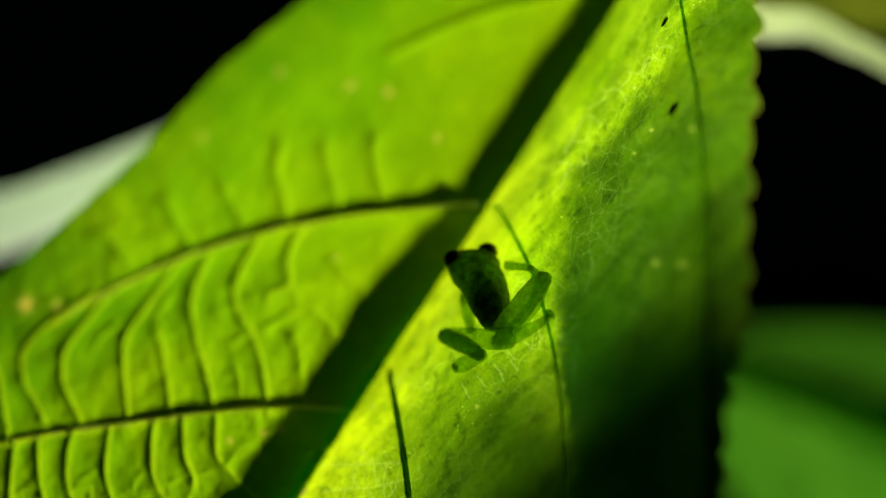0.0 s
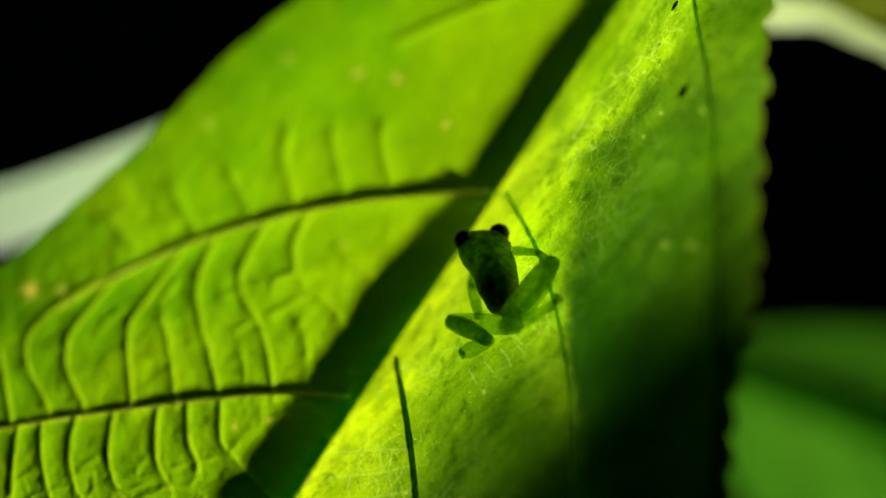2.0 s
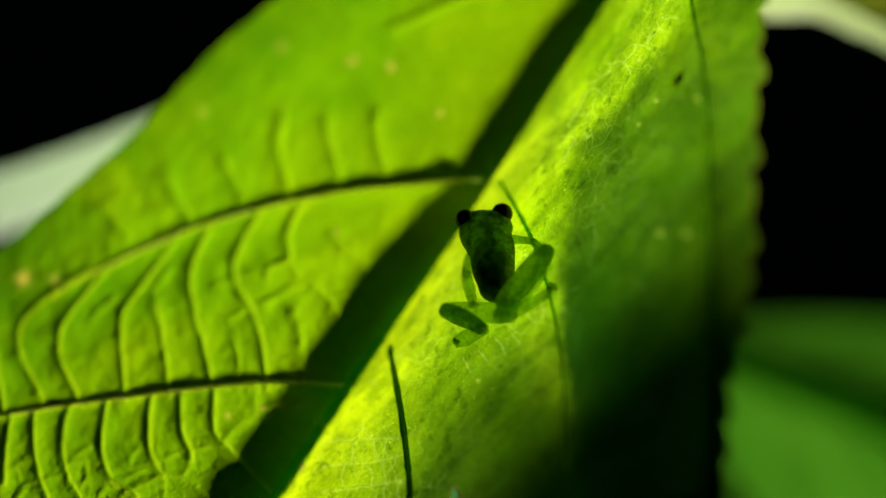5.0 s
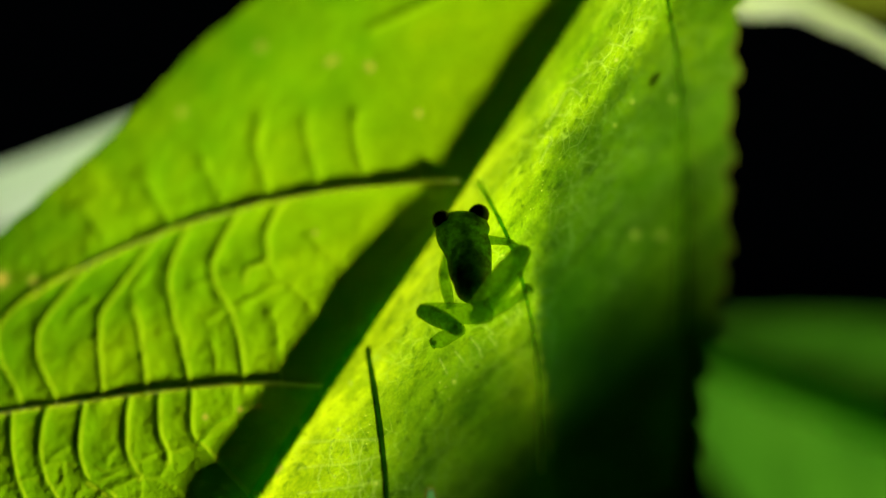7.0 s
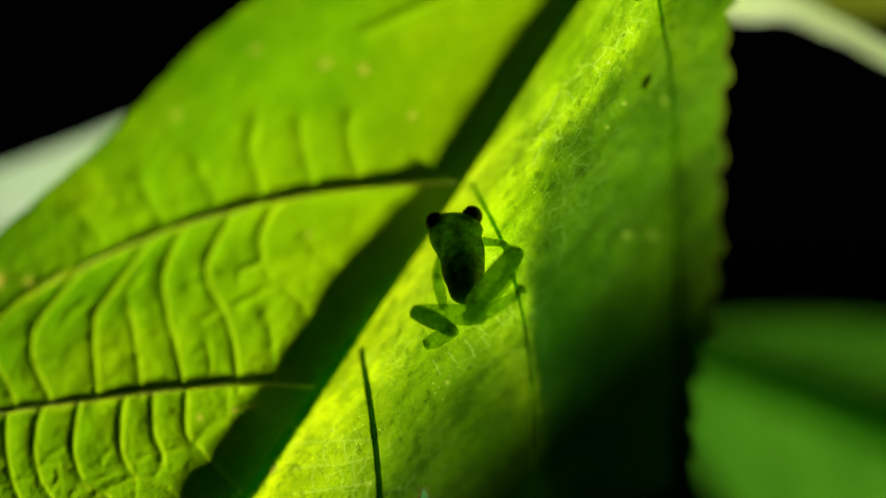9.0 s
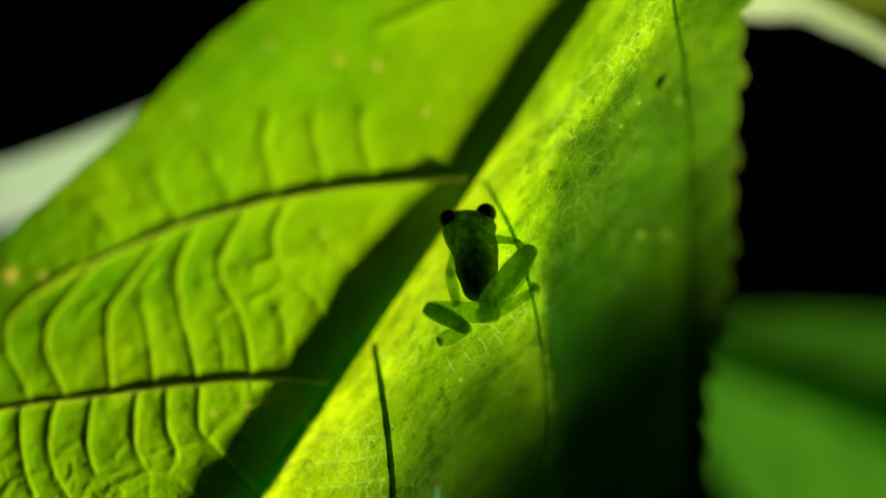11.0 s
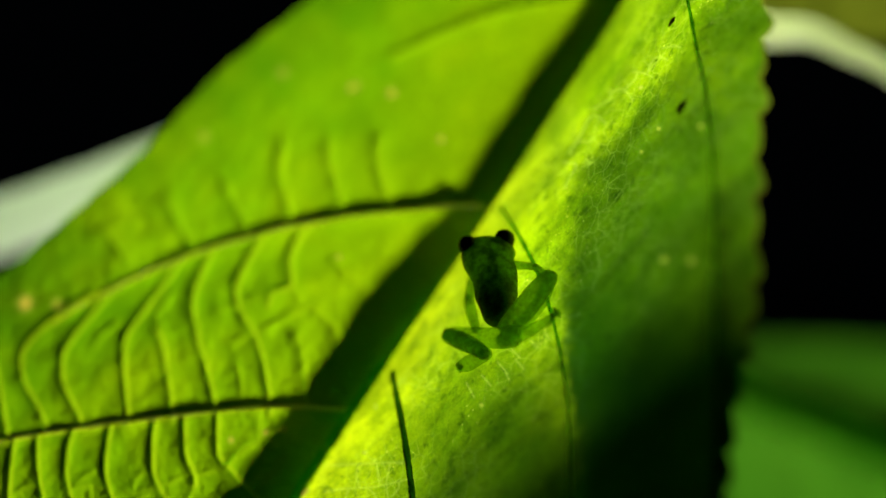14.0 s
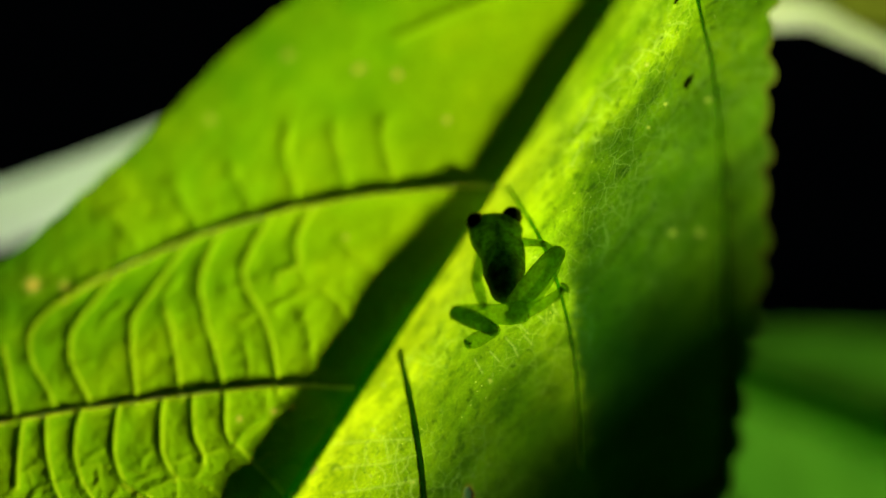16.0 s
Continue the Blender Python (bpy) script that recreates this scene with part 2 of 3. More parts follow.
ORGANS = solid_material("dark_organs", (0.012, 0.016, 0.008), (0.03, 0.04, 0.015), 0.7, 500, 0.0002)
EYE = solid_material("dark_eye", (0.003, 0.003, 0.002), (0.008, 0.006, 0.004), 0.2, 800, 0.00002, 0.25)
SOIL = solid_material("forest_floor", (0.02, 0.015, 0.01), (0.05, 0.035, 0.02), 0.95, 6, 0.02, 0.2)


# ---------------------------------------------------------------- building tools
def part(name, bm, material, parent, label=""):
    me = bpy.data.meshes.new(name)
    bm.to_mesh(me)
    bm.free()
    return mesh_part(name, me, material, parent, label)


def mesh_part(name, me, material, parent, label=""):
    me.materials.append(material)
    for poly in me.polygons:
        poly.use_smooth = True
    ob = new(name, me)
    if parent:
        ob.parent = parent
    if label:
        ob["label"] = label
    return ob


def thing(name, at, label, category, group=""):
    ob = new(name)
    ob.empty_display_size = 0.01
    ob.location = at
    return tagged(ob, label, category, group)


def spline(points, steps):
    """A smooth line through the points (Catmull-Rom), as an array."""
    pts = np.array(points, float)
    pts = np.vstack([2 * pts[0] - pts[1], pts, 2 * pts[-1] - pts[-2]])
    out = []
    for i in range(1, len(pts) - 2):
        a, b, c, d = pts[i - 1:i + 3]
        for k in range(steps):
            u = k / steps
            out.append(0.5 * (2 * b + (c - a) * u + (2 * a - 5 * b + 4 * c - d) * u * u + (3 * b - a - 3 * c + d) * u ** 3))
    out.append(pts[-2])
    return np.array(out)


def loft(rows, sides=14, steps=5, flat_axis=(0, 1, 0)):
    """A rounded limb or body: rows of x, y, z, half width, half depth; the depth lies along flat_axis."""
    line = spline(rows, steps)
    bm = bmesh.new()
    rings = []
    axis = Vector(flat_axis)
    n = len(line)
    for i, (x, y, z, w, d) in enumerate(line):
        ahead = Vector(line[min(i + 1, n - 1)][:3]) - Vector(line[max(i - 1, 0)][:3])
        ahead.normalize()
        side = ahead.cross(axis).normalized()
        deep = side.cross(ahead).normalized()
        rings.append([bm.verts.new(Vector((x, y, z)) + side * (max(w, 1e-5) * math.cos(a)) + deep * (max(d, 1e-5) * math.sin(a)))
                      for a in (2 * math.pi * k / sides for k in range(sides))])
    for r, s in zip(rings, rings[1:]):
        for k in range(sides):
            bm.faces.new((r[k], r[(k + 1) % sides], s[(k + 1) % sides], s[k]))
    bm.faces.new(rings[0][::-1])
    bm.faces.new(rings[-1])
    bmesh.ops.recalc_face_normals(bm, faces=bm.faces)
    return bm


def rounded(rows):
    """Closes a limb with round ends."""
    rows = [list(map(float, r)) for r in rows]

    def cap(a, b):
        way = (Vector(a[:3]) - Vector(b[:3])).normalized()
        tip = Vector(a[:3]) + way * a[3] * 0.9
        mid = Vector(a[:3]) + way * a[3] * 0.62
        return [[*tip, a[3] * 0.12, a[4] * 0.12], [*mid, a[3] * 0.72, a[4] * 0.72]]

    head = cap(rows[0], rows[1])
    tail = cap(rows[-1], rows[-2])[::-1]
    return head + rows + tail


# ---------------------------------------------------------------- the great leaf
# p runs along the midrib to the tip, q across it, both in millimetres
LEAF_AT = Vector((0.01795, 0.481, 1.22207))
ALONG = np.array((-0.53128, -0.84719))
ACROSS = np.array((0.84719, -0.53128))
EDGE_FAR = ((-112, -1), (-100, -30), (-75, -52), (-38, -62.7), (-16.1, -69.7), (8.7, -78.2), (36.1, -82.6), (64.5, -89.5), (82.6, -94), (98.9, -99.3), (125, -105.2), (160, -92), (200, -55), (235, -1))
EDGE_NEAR = ((-112, 1), (-100, 9), (-80, 20), (-64.9, 29.0), (-55.6, 33.5), (-40.0, 41.0), (-28.3, 47.0), (-18.2, 52.9), (-6.9, 58.8), (8.6, 64.6), (28.0, 73.5), (70, 86), (110, 86), (150, 72), (200, 36), (235, 1))


def leaf_depth(p, q):
    """How far back the blade lies, in metres from the leaf's origin."""
    P, Q = np.clip(p / 100, -1.0, 1.5), np.clip(q / 100, -1.1, 0.75)
    stem = 0.4750 + (-0.0179) * P + (-0.0130) * P * P
    far = (-0.0329) * Q + 0.0009 * Q * P + 0.0016 * Q * Q + (-0.0006) * Q * Q * P
    near = (-0.1742) * Q + 0.1168 * Q * P + 0.0658 * Q * Q + (-0.0491) * Q * Q * P
    crease = 0.005 * np.exp(-np.sqrt(q * q + 0.3) / 5.0)
    return stem + np.where(q < 0, far, near) + crease - 0.481


def leaf_place(p, q, back=0.0):
    """Points of the blade, pushed back (away from its upper face) by so many metres."""
    p, q = np.asarray(p, float), np.asarray(q, float)
    flat = (p[..., None] * ALONG + q[..., None] * ACROSS) / 1000
    return np.stack([flat[..., 0], leaf_depth(p, q) + back, flat[..., 1]], -1)


# side veins and cross veins, as p, q
FAR_SIDE_VEINS = [
    [(3.1, -1.4), (8.6, -9.4), (15.3, -18.6), (22.4, -27.6), (28.3, -34.0), (34.2, -40.5), (40.7, -46.5), (47.4, -52.5), (54.5, -58.1), (62.1, -63.3), (69.9, -68.3), (77.9, -73.0), (84.6, -75.9)],
    [(62.4, -1.9), (67.0, -10.6), (72.1, -18.7), (77.9, -26.4), (84.9, -35.1), (92.1, -43.6), (99.3, -52.1), (106.5, -60.5), (114.0, -68.6), (122.7, -77.4)],
    [(101.1, 0.0), (108.2, -12.2), (118.5, -26.0), (131.8, -42.4)],
]
NEAR_SIDE_VEINS = [
    [(0.8, 2.0), (4.2, 8.7), (8.0, 15.4), (12.9, 22.0), (18.5, 28.1), (24.3, 33.6), (32.8, 40.4), (46.8, 49.8)],
    [(48.7, 1.6), (56.7, 10.6), (65.5, 19.2), (72.9, 25.4), (80.5, 30.6), (89.0, 35.6)],
    [(-63.6, 12.0), (-55.1, 18.1), (-48.8, 22.8), (-42.9, 27.3), (-34.3, 33.1), (-23.9, 39.7), (-8.4, 48.7), (5.8, 56.9)],
]
SIDE_VEINS = FAR_SIDE_VEINS + NEAR_SIDE_VEINS
CROSS_BETWEEN = [
    [(113.4, -66.9), (106.8, -74.7), (101.5, -81.3)],
    [(106.0, -60.9), (104.0, -64.3), (102.4, -67.9), (100.6, -72.5), (98.0, -75.8), (94.6, -78.1), (89.7, -78.0), (84.7, -76.7), (79.4, -74.7), (73.9, -71.8)],
    [(100.5, -54.1), (99.1, -56.7), (97.5, -60.3), (95.4, -64.5), (92.5, -67.3), (89.0, -69.4), (85.1, -69.6), (79.2, -69.3), (74.0, -68.9), (69.4, -68.1)],
    [(93.8, -44.8), (91.5, -47.3), (88.1, -50.6), (85.2, -53.4), (82.0, -55.9), (78.7, -58.3), (75.6, -58.6), (69.9, -58.6), (63.2, -58.4), (57.4, -58.4), (54.2, -58.2)],
    [(87.0, -36.6), (84.7, -39.1), (81.3, -42.4), (78.5, -45.5), (75.6, -48.4), (73.7, -50.9), (72.9, -53.0)],
    [(80.7, -28.3), (78.0, -31.1), (74.9, -34.9), (72.2, -38.1), (69.8, -41.8), (66.9, -44.9), (64.0, -48.0), (61.2, -50.0), (57.9, -51.4), (53.6, -52.3), (48.7, -53.0)],
    [(72.9, -17.6), (70.6, -19.7), (68.2, -22.0), (65.3, -24.9), (62.7, -28.2), (60.6, -31.2), (59.2, -34.0), (58.0, -37.2), (55.9, -40.3), (53.2, -42.5), (49.6, -43.4), (45.8, -43.9), (41.8, -44.2), (39.0, -44.5)],
    [(52.1, -33.2), (49.5, -34.2), (46.6, -31.9), (45.2, -31.2), (42.9, -32.9), (40.9, -34.9), (37.4, -35.9), (34.4, -36.4), (30.9, -36.2)],
]
CROSS_TIPWARD = [
    [(112.2, -66.0), (118.0, -62.1), (124.2, -57.3)],
    [(108.5, -61.7), (112.0, -58.8), (115.2, -55.6), (117.7, -52.4), (119.6, -49.7), (121.5, -45.9)],
    [(102.7, -55.4), (105.9, -54.1), (108.7, -52.4), (111.2, -50.5), (113.7, -47.4), (115.5, -44.5), (116.5, -41.5), (117.5, -38.5)],
    [(96.9, -48.4), (100.2, -46.5), (103.5, -44.5), (106.5, -42.0), (108.5, -39.3), (109.6, -36.9), (109.6, -35.3), (109.4, -31.1), (109.4, -28.9)],
    [(90.1, -39.8), (93.3, -38.0), (96.4, -35.7), (99.3, -33.3), (101.2, -30.4), (102.3, -27.9), (102.4, -26.5)],
    [(85.5, -34.4), (88.1, -32.4), (90.6, -30.3), (92.8, -27.9), (94.1, -25.2), (95.8, -23.1)],
    [(80.5, -28.0), (82.7, -26.5), (85.4, -24.6), (87.8, -22.4), (88.8, -20.1), (89.1, -17.5), (89.6, -14.7), (90.2, -10.9), (90.8, -7.2), (91.6, -3.6), (92.4, -1.1)],
]
CROSS_VEINS = CROSS_BETWEEN + CROSS_TIPWARD
FAINT_VEINS = [
    [(74.7, -20.0), (77.4, -18.1), (79.4, -16.5), (81.9, -18.0), (84.0, -18.9), (87.1, -19.0), (88.8, -19.8)],
    [(-17.3, -42.0), (-26.7, -35.8), (-35.6, -29.5), (-43.4, -22.5), (-52.5, -11.4)],
    [(16.9, -53.3), (21.8, -51.5), (24.6, -49.2), (27.6, -45.7), (30.5, -42.3), (33.2, -39.8)],
    [(11.6, -43.1), (15.0, -40.4), (17.9, -36.9), (21.3, -32.9), (24.3, -30.1)],
    [(2.9, -33.0), (5.6, -32.0), (9.1, -29.4), (12.0, -26.0), (14.8, -22.4), (16.4, -20.1)],
    [(45.7, -69.3), (47.2, -66.3), (48.7, -63.3), (50.4, -59.3), (51.6, -56.6)],
    [(33.8, -59.9), (37.0, -54.0), (38.5, -51.1), (40.6, -47.7)],
    [(59.8, -79.6), (61.8, -73.3), (63.0, -68.6)],
    [(54.9, -22.2), (56.7, -20.1), (59.2, -17.8), (62.1, -15.0), (65.1, -12.3), (67.4, -10.2)],
]
# shallow furrows
FAR_FURROWS = [
    [(95.8, -23.1), (97.8, -22.3), (99.6, -22.5), (102.1, -26.0)],
    [(102.1, -26.0), (104.7, -24.2), (106.8, -22.5)],
    [(45.4, -31.1), (47.1, -26.5), (46.9, -22.3), (48.0, -16.5), (49.1, -13.2)],
    [(60.3, -32.0), (55.2, -29.1), (51.3, -26.8), (48.4, -24.7), (46.9, -23.1)],
    [(35.0, -25.5), (35.4, -21.0), (35.3, -14.3)],
    [(60.0, -43.0), (57.4, -40.6), (52.5, -36.3), (50.3, -34.1)],
    [(64.2, -35.0), (62.1, -33.6), (59.5, -32.1)],
    [(68.8, -30.3), (71.6, -27.3), (74.6, -24.7)],
    [(76.5, -62.4), (81.4, -63.8), (83.6, -63.5)],
    [(63.5, -55.0), (69.3, -55.1), (72.5, -51.2)],
    [(109.4, -36.6), (112.4, -36.3), (115.2, -36.0)],
    [(102.5, -27.3), (105.2, -28.5), (108.3, -30.3), (110.3, -31.2), (113.1, -32.3)],
    [(89.1, -19.8), (92.0, -22.0), (94.4, -24.4)],
    [(70.5, -14.6), (73.2, -12.8), (77.2, -15.5), (79.4, -16.5)],
    [(99.8, -21.7), (99.6, -18.7), (100.0, -15.9), (100.6, -12.9)],
    [(121.4, -54.8), (119.7, -57.2), (117.3, -55.8), (116.8, -53.5)],
    [(119.3, -50.4), (121.8, -52.6), (124.8, -52.1)],
    [(107.0, -45.2), (109.2, -46.3), (111.4, -46.7)],
    [(113.2, -47.8), (109.6, -43.9), (108.1, -39.9)],
    [(105.9, -36.5), (105.5, -34.3), (103.0, -32.0), (101.4, -30.2)],
    [(100.7, -35.3), (102.9, -35.3), (105.5, -34.3)],
    [(110.0, -34.9), (106.1, -32.9), (103.3, -30.9)],
    [(109.8, -43.7), (112.2, -41.7), (115.7, -41.3)],
    [(113.5, -52.9), (115.2, -53.2), (116.4, -53.5)],
    [(100.8, -32.1), (99.5, -28.9), (96.7, -26.9)],
    [(115.1, -44.5), (116.6, -48.4), (119.0, -49.9)],
]
NEAR_FURROWS = [
    [(19.4, 28.9), (27.2, 25.4), (31.8, 23.5), (39.1, 20.3), (45.2, 18.5)],
    [(26.6, 34.0), (32.5, 30.9), (40.5, 28.1), (46.9, 26.0)],
    [(33.7, 39.4), (41.4, 36.2), (49.3, 33.8)],
    [(-15.9, 12.6), (-9.1, 13.0), (-1.3, 15.2), (5.2, 17.3)],
    [(-6.3, 17.0), (-0.2, 18.4), (6.0, 20.8)],
    [(38.6, 14.1), (48.3, 17.0), (56.3, 17.8), (62.3, 19.4)],
    [(47.2, 22.3), (55.9, 22.5), (67.4, 23.2)],
    [(19.0, 28.4), (23.8, 25.1), (31.2, 22.1), (42.5, 20.9)],
    [(24.3, 33.6), (32.6, 30.7), (42.1, 29.1)],
    [(31.0, 38.8), (39.0, 36.2), (49.9, 35.7)],
    [(-50.4, 21.3), (-40.2, 18.5), (-29.8, 16.1), (-21.9, 13.5)],
    [(-40.7, 28.8), (-30.7, 26.4), (-19.4, 24.9), (-9.7, 23.7)],
    [(-29.0, 36.4), (-17.5, 34.1), (-6.4, 32.6), (5.4, 32.8)],
]
FURROWS = FAR_FURROWS + NEAR_FURROWS
# the plainest of the pale veinlets
NEAR_VEINLETS = [
    [(27.9, 22.5), (28.5, 25.1)],
    [(32.2, 21.4), (33.0, 24.7)],
    [(36.8, 20.1), (37.5, 23.0)],
    [(23.8, 25.2), (24.5, 27.3)],
    [(40.3, 18.1), (41.9, 21.3)],
    [(20.7, 26.8), (21.2, 28.5)],
    [(29.4, 24.7), (30.1, 27.2)],
    [(33.0, 24.0), (34.1, 25.9)],
    [(-18.5, 9.2), (-21.4, 9.6), (-22.9, 12.1), (-24.0, 12.1)],
    [(-21.4, 9.6), (-25.8, 9.1), (-28.1, 9.0), (-29.1, 10.0), (-28.3, 13.0)],
    [(-30.3, 8.7), (-32.2, 9.6), (-34.1, 10.7), (-35.7, 10.0), (-37.0, 11.1)],
    [(-37.0, 11.1), (-37.4, 12.3), (-35.8, 15.3)],
    [(-42.2, 11.7), (-42.6, 14.0), (-42.4, 16.2)],
    [(-43.1, 14.6), (-45.5, 14.2), (-47.2, 14.6), (-47.2, 16.9)],
    [(-15.5, 9.1), (-16.0, 10.3), (-16.4, 12.4), (-13.9, 12.6), (-10.2, 13.0)],
    [(-49.4, 14.4), (-50.5, 16.1), (-50.7, 17.7)],
    [(-37.4, 12.3), (-40.3, 13.0), (-42.3, 12.7)],
    [(76.0, 0.4), (68.6, 9.3), (62.9, 16.6)],
    [(80.2, 4.0), (76.2, 8.1), (71.8, 13.4), (65.1, 19.4)],
    [(84.3, 7.2), (76.8, 15.3), (68.9, 22.9)],
    [(84.0, 13.9), (76.6, 21.3), (72.2, 25.7)],
    [(67.4, 10.7), (68.6, 11.6), (71.0, 14.0)],
    [(65.6, 13.3), (67.8, 14.2), (69.8, 15.0)],
    [(69.8, 15.3), (71.1, 16.2), (73.2, 18.7)],
    [(73.2, 18.7), (75.3, 19.2), (76.8, 21.0)],
    [(73.1, 12.6), (73.7, 14.9), (75.9, 16.0)],
    [(67.5, 17.3), (69.1, 18.0), (71.3, 17.6)],
    [(70.5, 7.3), (72.8, 8.3), (74.2, 10.4)],
    [(76.2, 8.4), (78.8, 9.3), (80.3, 11.5)],
    [(71.0, 21.1), (73.2, 21.7), (74.3, 23.4)],
]
# a crease along which the near half bends
FOLD = [(-71.6, 6.7), (-55.1, 18.1), (-42.8, 27.1), (-29.0, 36.4), (-8.5, 48.9), (11.5, 60.7), (31.5, 72.4)]
FOLD_DROP = 0.014
# line of a low ridge, as p, q, beyond which shade is painted on the near half
RIDGE = [(-112, 8), (-56.4, 17.7), (-50.5, 17.7), (-39.5, 16.5), (-31.1, 14.5), (-21.3, 13.2), (-14.8, 12.9), (-3.4, 17.0), (7.3, 21.9), (14.1, 26.0), (25.6, 35.0), (36.7, 44.0), (52.3, 54.6), (235, 70)]
# dark scabs: p, q, half width, half length; pale blisters: p, q, radius, strength
SPECKS = [
    (-55.9, 13.5, 1.00, 1.30),
    (-38.1, 25.3, 1.40, 1.90),
]
BLISTERS = [
    (-39.2, 15.2, 0.55, 1.0),
    (-25.6, 23.0, 0.45, 0.6),
    (-31.9, 23.4, 0.45, 1.0),
    (-35.7, 30.3, 0.65, 0.6),
    (-9.4, 43.4, 0.95, 0.6),
    (-6.9, 39.0, 0.80, 0.6),
    (-8.6, -36.5, 1.10, 0.6),
    (-4.2, -46.5, 1.15, 0.6),
    (85.2, -84.5, 1.55, 0.6),
    (-5.4, -19.4, 0.95, 0.6),
    (33.1, -24.7, 0.70, 1.0),
    (67.5, 6.9, 0.50, 1.0),
    (57.7, 3.2, 0.50, 1.0),
    (76.0, 12.2, 0.45, 0.6),
    (82.8, 0.2, 0.65, 1.0),
    (77.1, -15.6, 0.80, 0.9),
    (74.0, -12.2, 0.80, 1.0),
    (75.0, -13.0, 0.60, 0.8),
    (83.1, -21.6, 0.80, 0.9),
    (42.3, 23.6, 0.60, 0.6),
    (71.2, 21.2, 0.45, 1.0),
    (71.8, 20.8, 0.35, 0.8),
    (83.9, -0.2, 0.90, 1.0),
    (81.1, -77.9, 1.60, 0.45),
    (85.2, -84.7, 2.40, 0.50),
    (-5.4, -45.7, 1.60, 0.40),
    (-8.9, -37.0, 1.50, 0.45),
    (26.5, -71.8, 1.80, 0.30),
    (1.7, -64.1, 2.00, 0.30),
    (-5.3, -19.7, 1.20, 0.30),
]


# a slit eaten through the blade: p, q, half width, half length
HOLE = (68.3, 34.4, 1.35, 4.6)


def hole_distance(p, q):
    """Below 1 inside the slit, which runs straight down."""
    dp, dq = p - HOLE[0], q - HOLE[1]
    along, across = 0.84719 * dp + 0.53128 * dq, -0.53128 * dp + 0.84719 * dq
    return (np.abs(across / HOLE[2]) ** 2.6 + np.abs(along / HOLE[3]) ** 2.6) ** (1 / 2.6)


def vein_distance(p, q, veins, reach=30):
    """Millimetres to the nearest of the veins, and how squarely the place lies to their lit (+) or far (-) side."""
    near, side = np.full(p.shape, 1e9), np.zeros(p.shape)
    for v in veins:
        line = spline(v, 5)
        lo, hi = line.min(0) - reach, line.max(0) + reach
        hit = (p > lo[0]) & (p < hi[0]) & (q > lo[1]) & (q < hi[1])
        if not hit.any():
            continue
        pts = np.stack([p[hit], q[hit]], -1)
        best, flank = near[hit], side[hit]
        for a, b in zip(line, line[1:]):
            ab = b - a
            u = np.clip(((pts - a) @ ab) / (ab @ ab + 1e-9), 0, 1)
            off = pts - a - u[:, None] * ab
            d = np.hypot(*off.T)
            closer = d < best
            best = np.where(closer, d, best)
            flank = np.where(closer, off[:, 1] / (d + 0.05), flank)
        near[hit], side[hit] = best, flank
    return near, side


def leaf_relief(p, q):
    """The blade's pillows between its veins, in metres to the back: each vein a step with a steep and a gentle shoulder."""
    sharp, broad = np.zeros(p.shape), np.zeros(p.shape)
    for veins, depth, reach, swell, wide in ((SIDE_VEINS[:-1], 0.0003, 1.2, 0.0009, 4.5), (CROSS_BETWEEN, 0.00062, 0.8, 0.0008, 3.0), (CROSS_TIPWARD, 0.00072, 0.85, 0.0011, 3.0),
                                             (FAINT_VEINS, 0.00055, 1.3, 0.0007, 3.5), (FURROWS, 0.00042, 0.8, 0.0005, 2.4)):
        near, side = vein_distance(p, q, veins)
        sharp = np.maximum(sharp, depth * np.exp(-(near / reach) ** 2))
        broad = np.maximum(broad, swell * np.exp(-(np.sqrt(near ** 2 + 0.4) - 0.63) / wide))
    near, side = vein_distance(p, q, [FOLD])
    near = np.sqrt(near ** 2 + 0.1)
    fold = np.where(side < 0, -0.0055 * np.exp(-near / 8.0), -0.0055 + FOLD_DROP * (1 - np.exp(-near / 9.0)) * np.clip((q - 5) / 15, 0, 1))
    fold = np.where(near > 1e6, 0, fold)
    return (sharp + broad) * (1 - 0.8 * np.exp(-((q / 13) ** 2))) + fold


def rough_noise(p, q, scale, seed):
    """Smooth unevenness from a few waves."""
    rng = np.random.default_rng(seed)
    out = np.zeros(p.shape)
    for _ in range(14):
        a, f, ph = rng.uniform(0, 2 * math.pi), rng.uniform(0.5, 1.6) / scale, rng.uniform(0, 6.28)
        out += np.sin((p * math.cos(a) + q * math.sin(a)) * f * 2 * math.pi + ph)
    return out / 5.3


def blade_back(p, q):
    """All the blade's relief."""
    return leaf_relief(p, q) + 0.00009 * rough_noise(p, q, 7, 3) + 0.0003 * rough_noise(p, q, 26, 4)


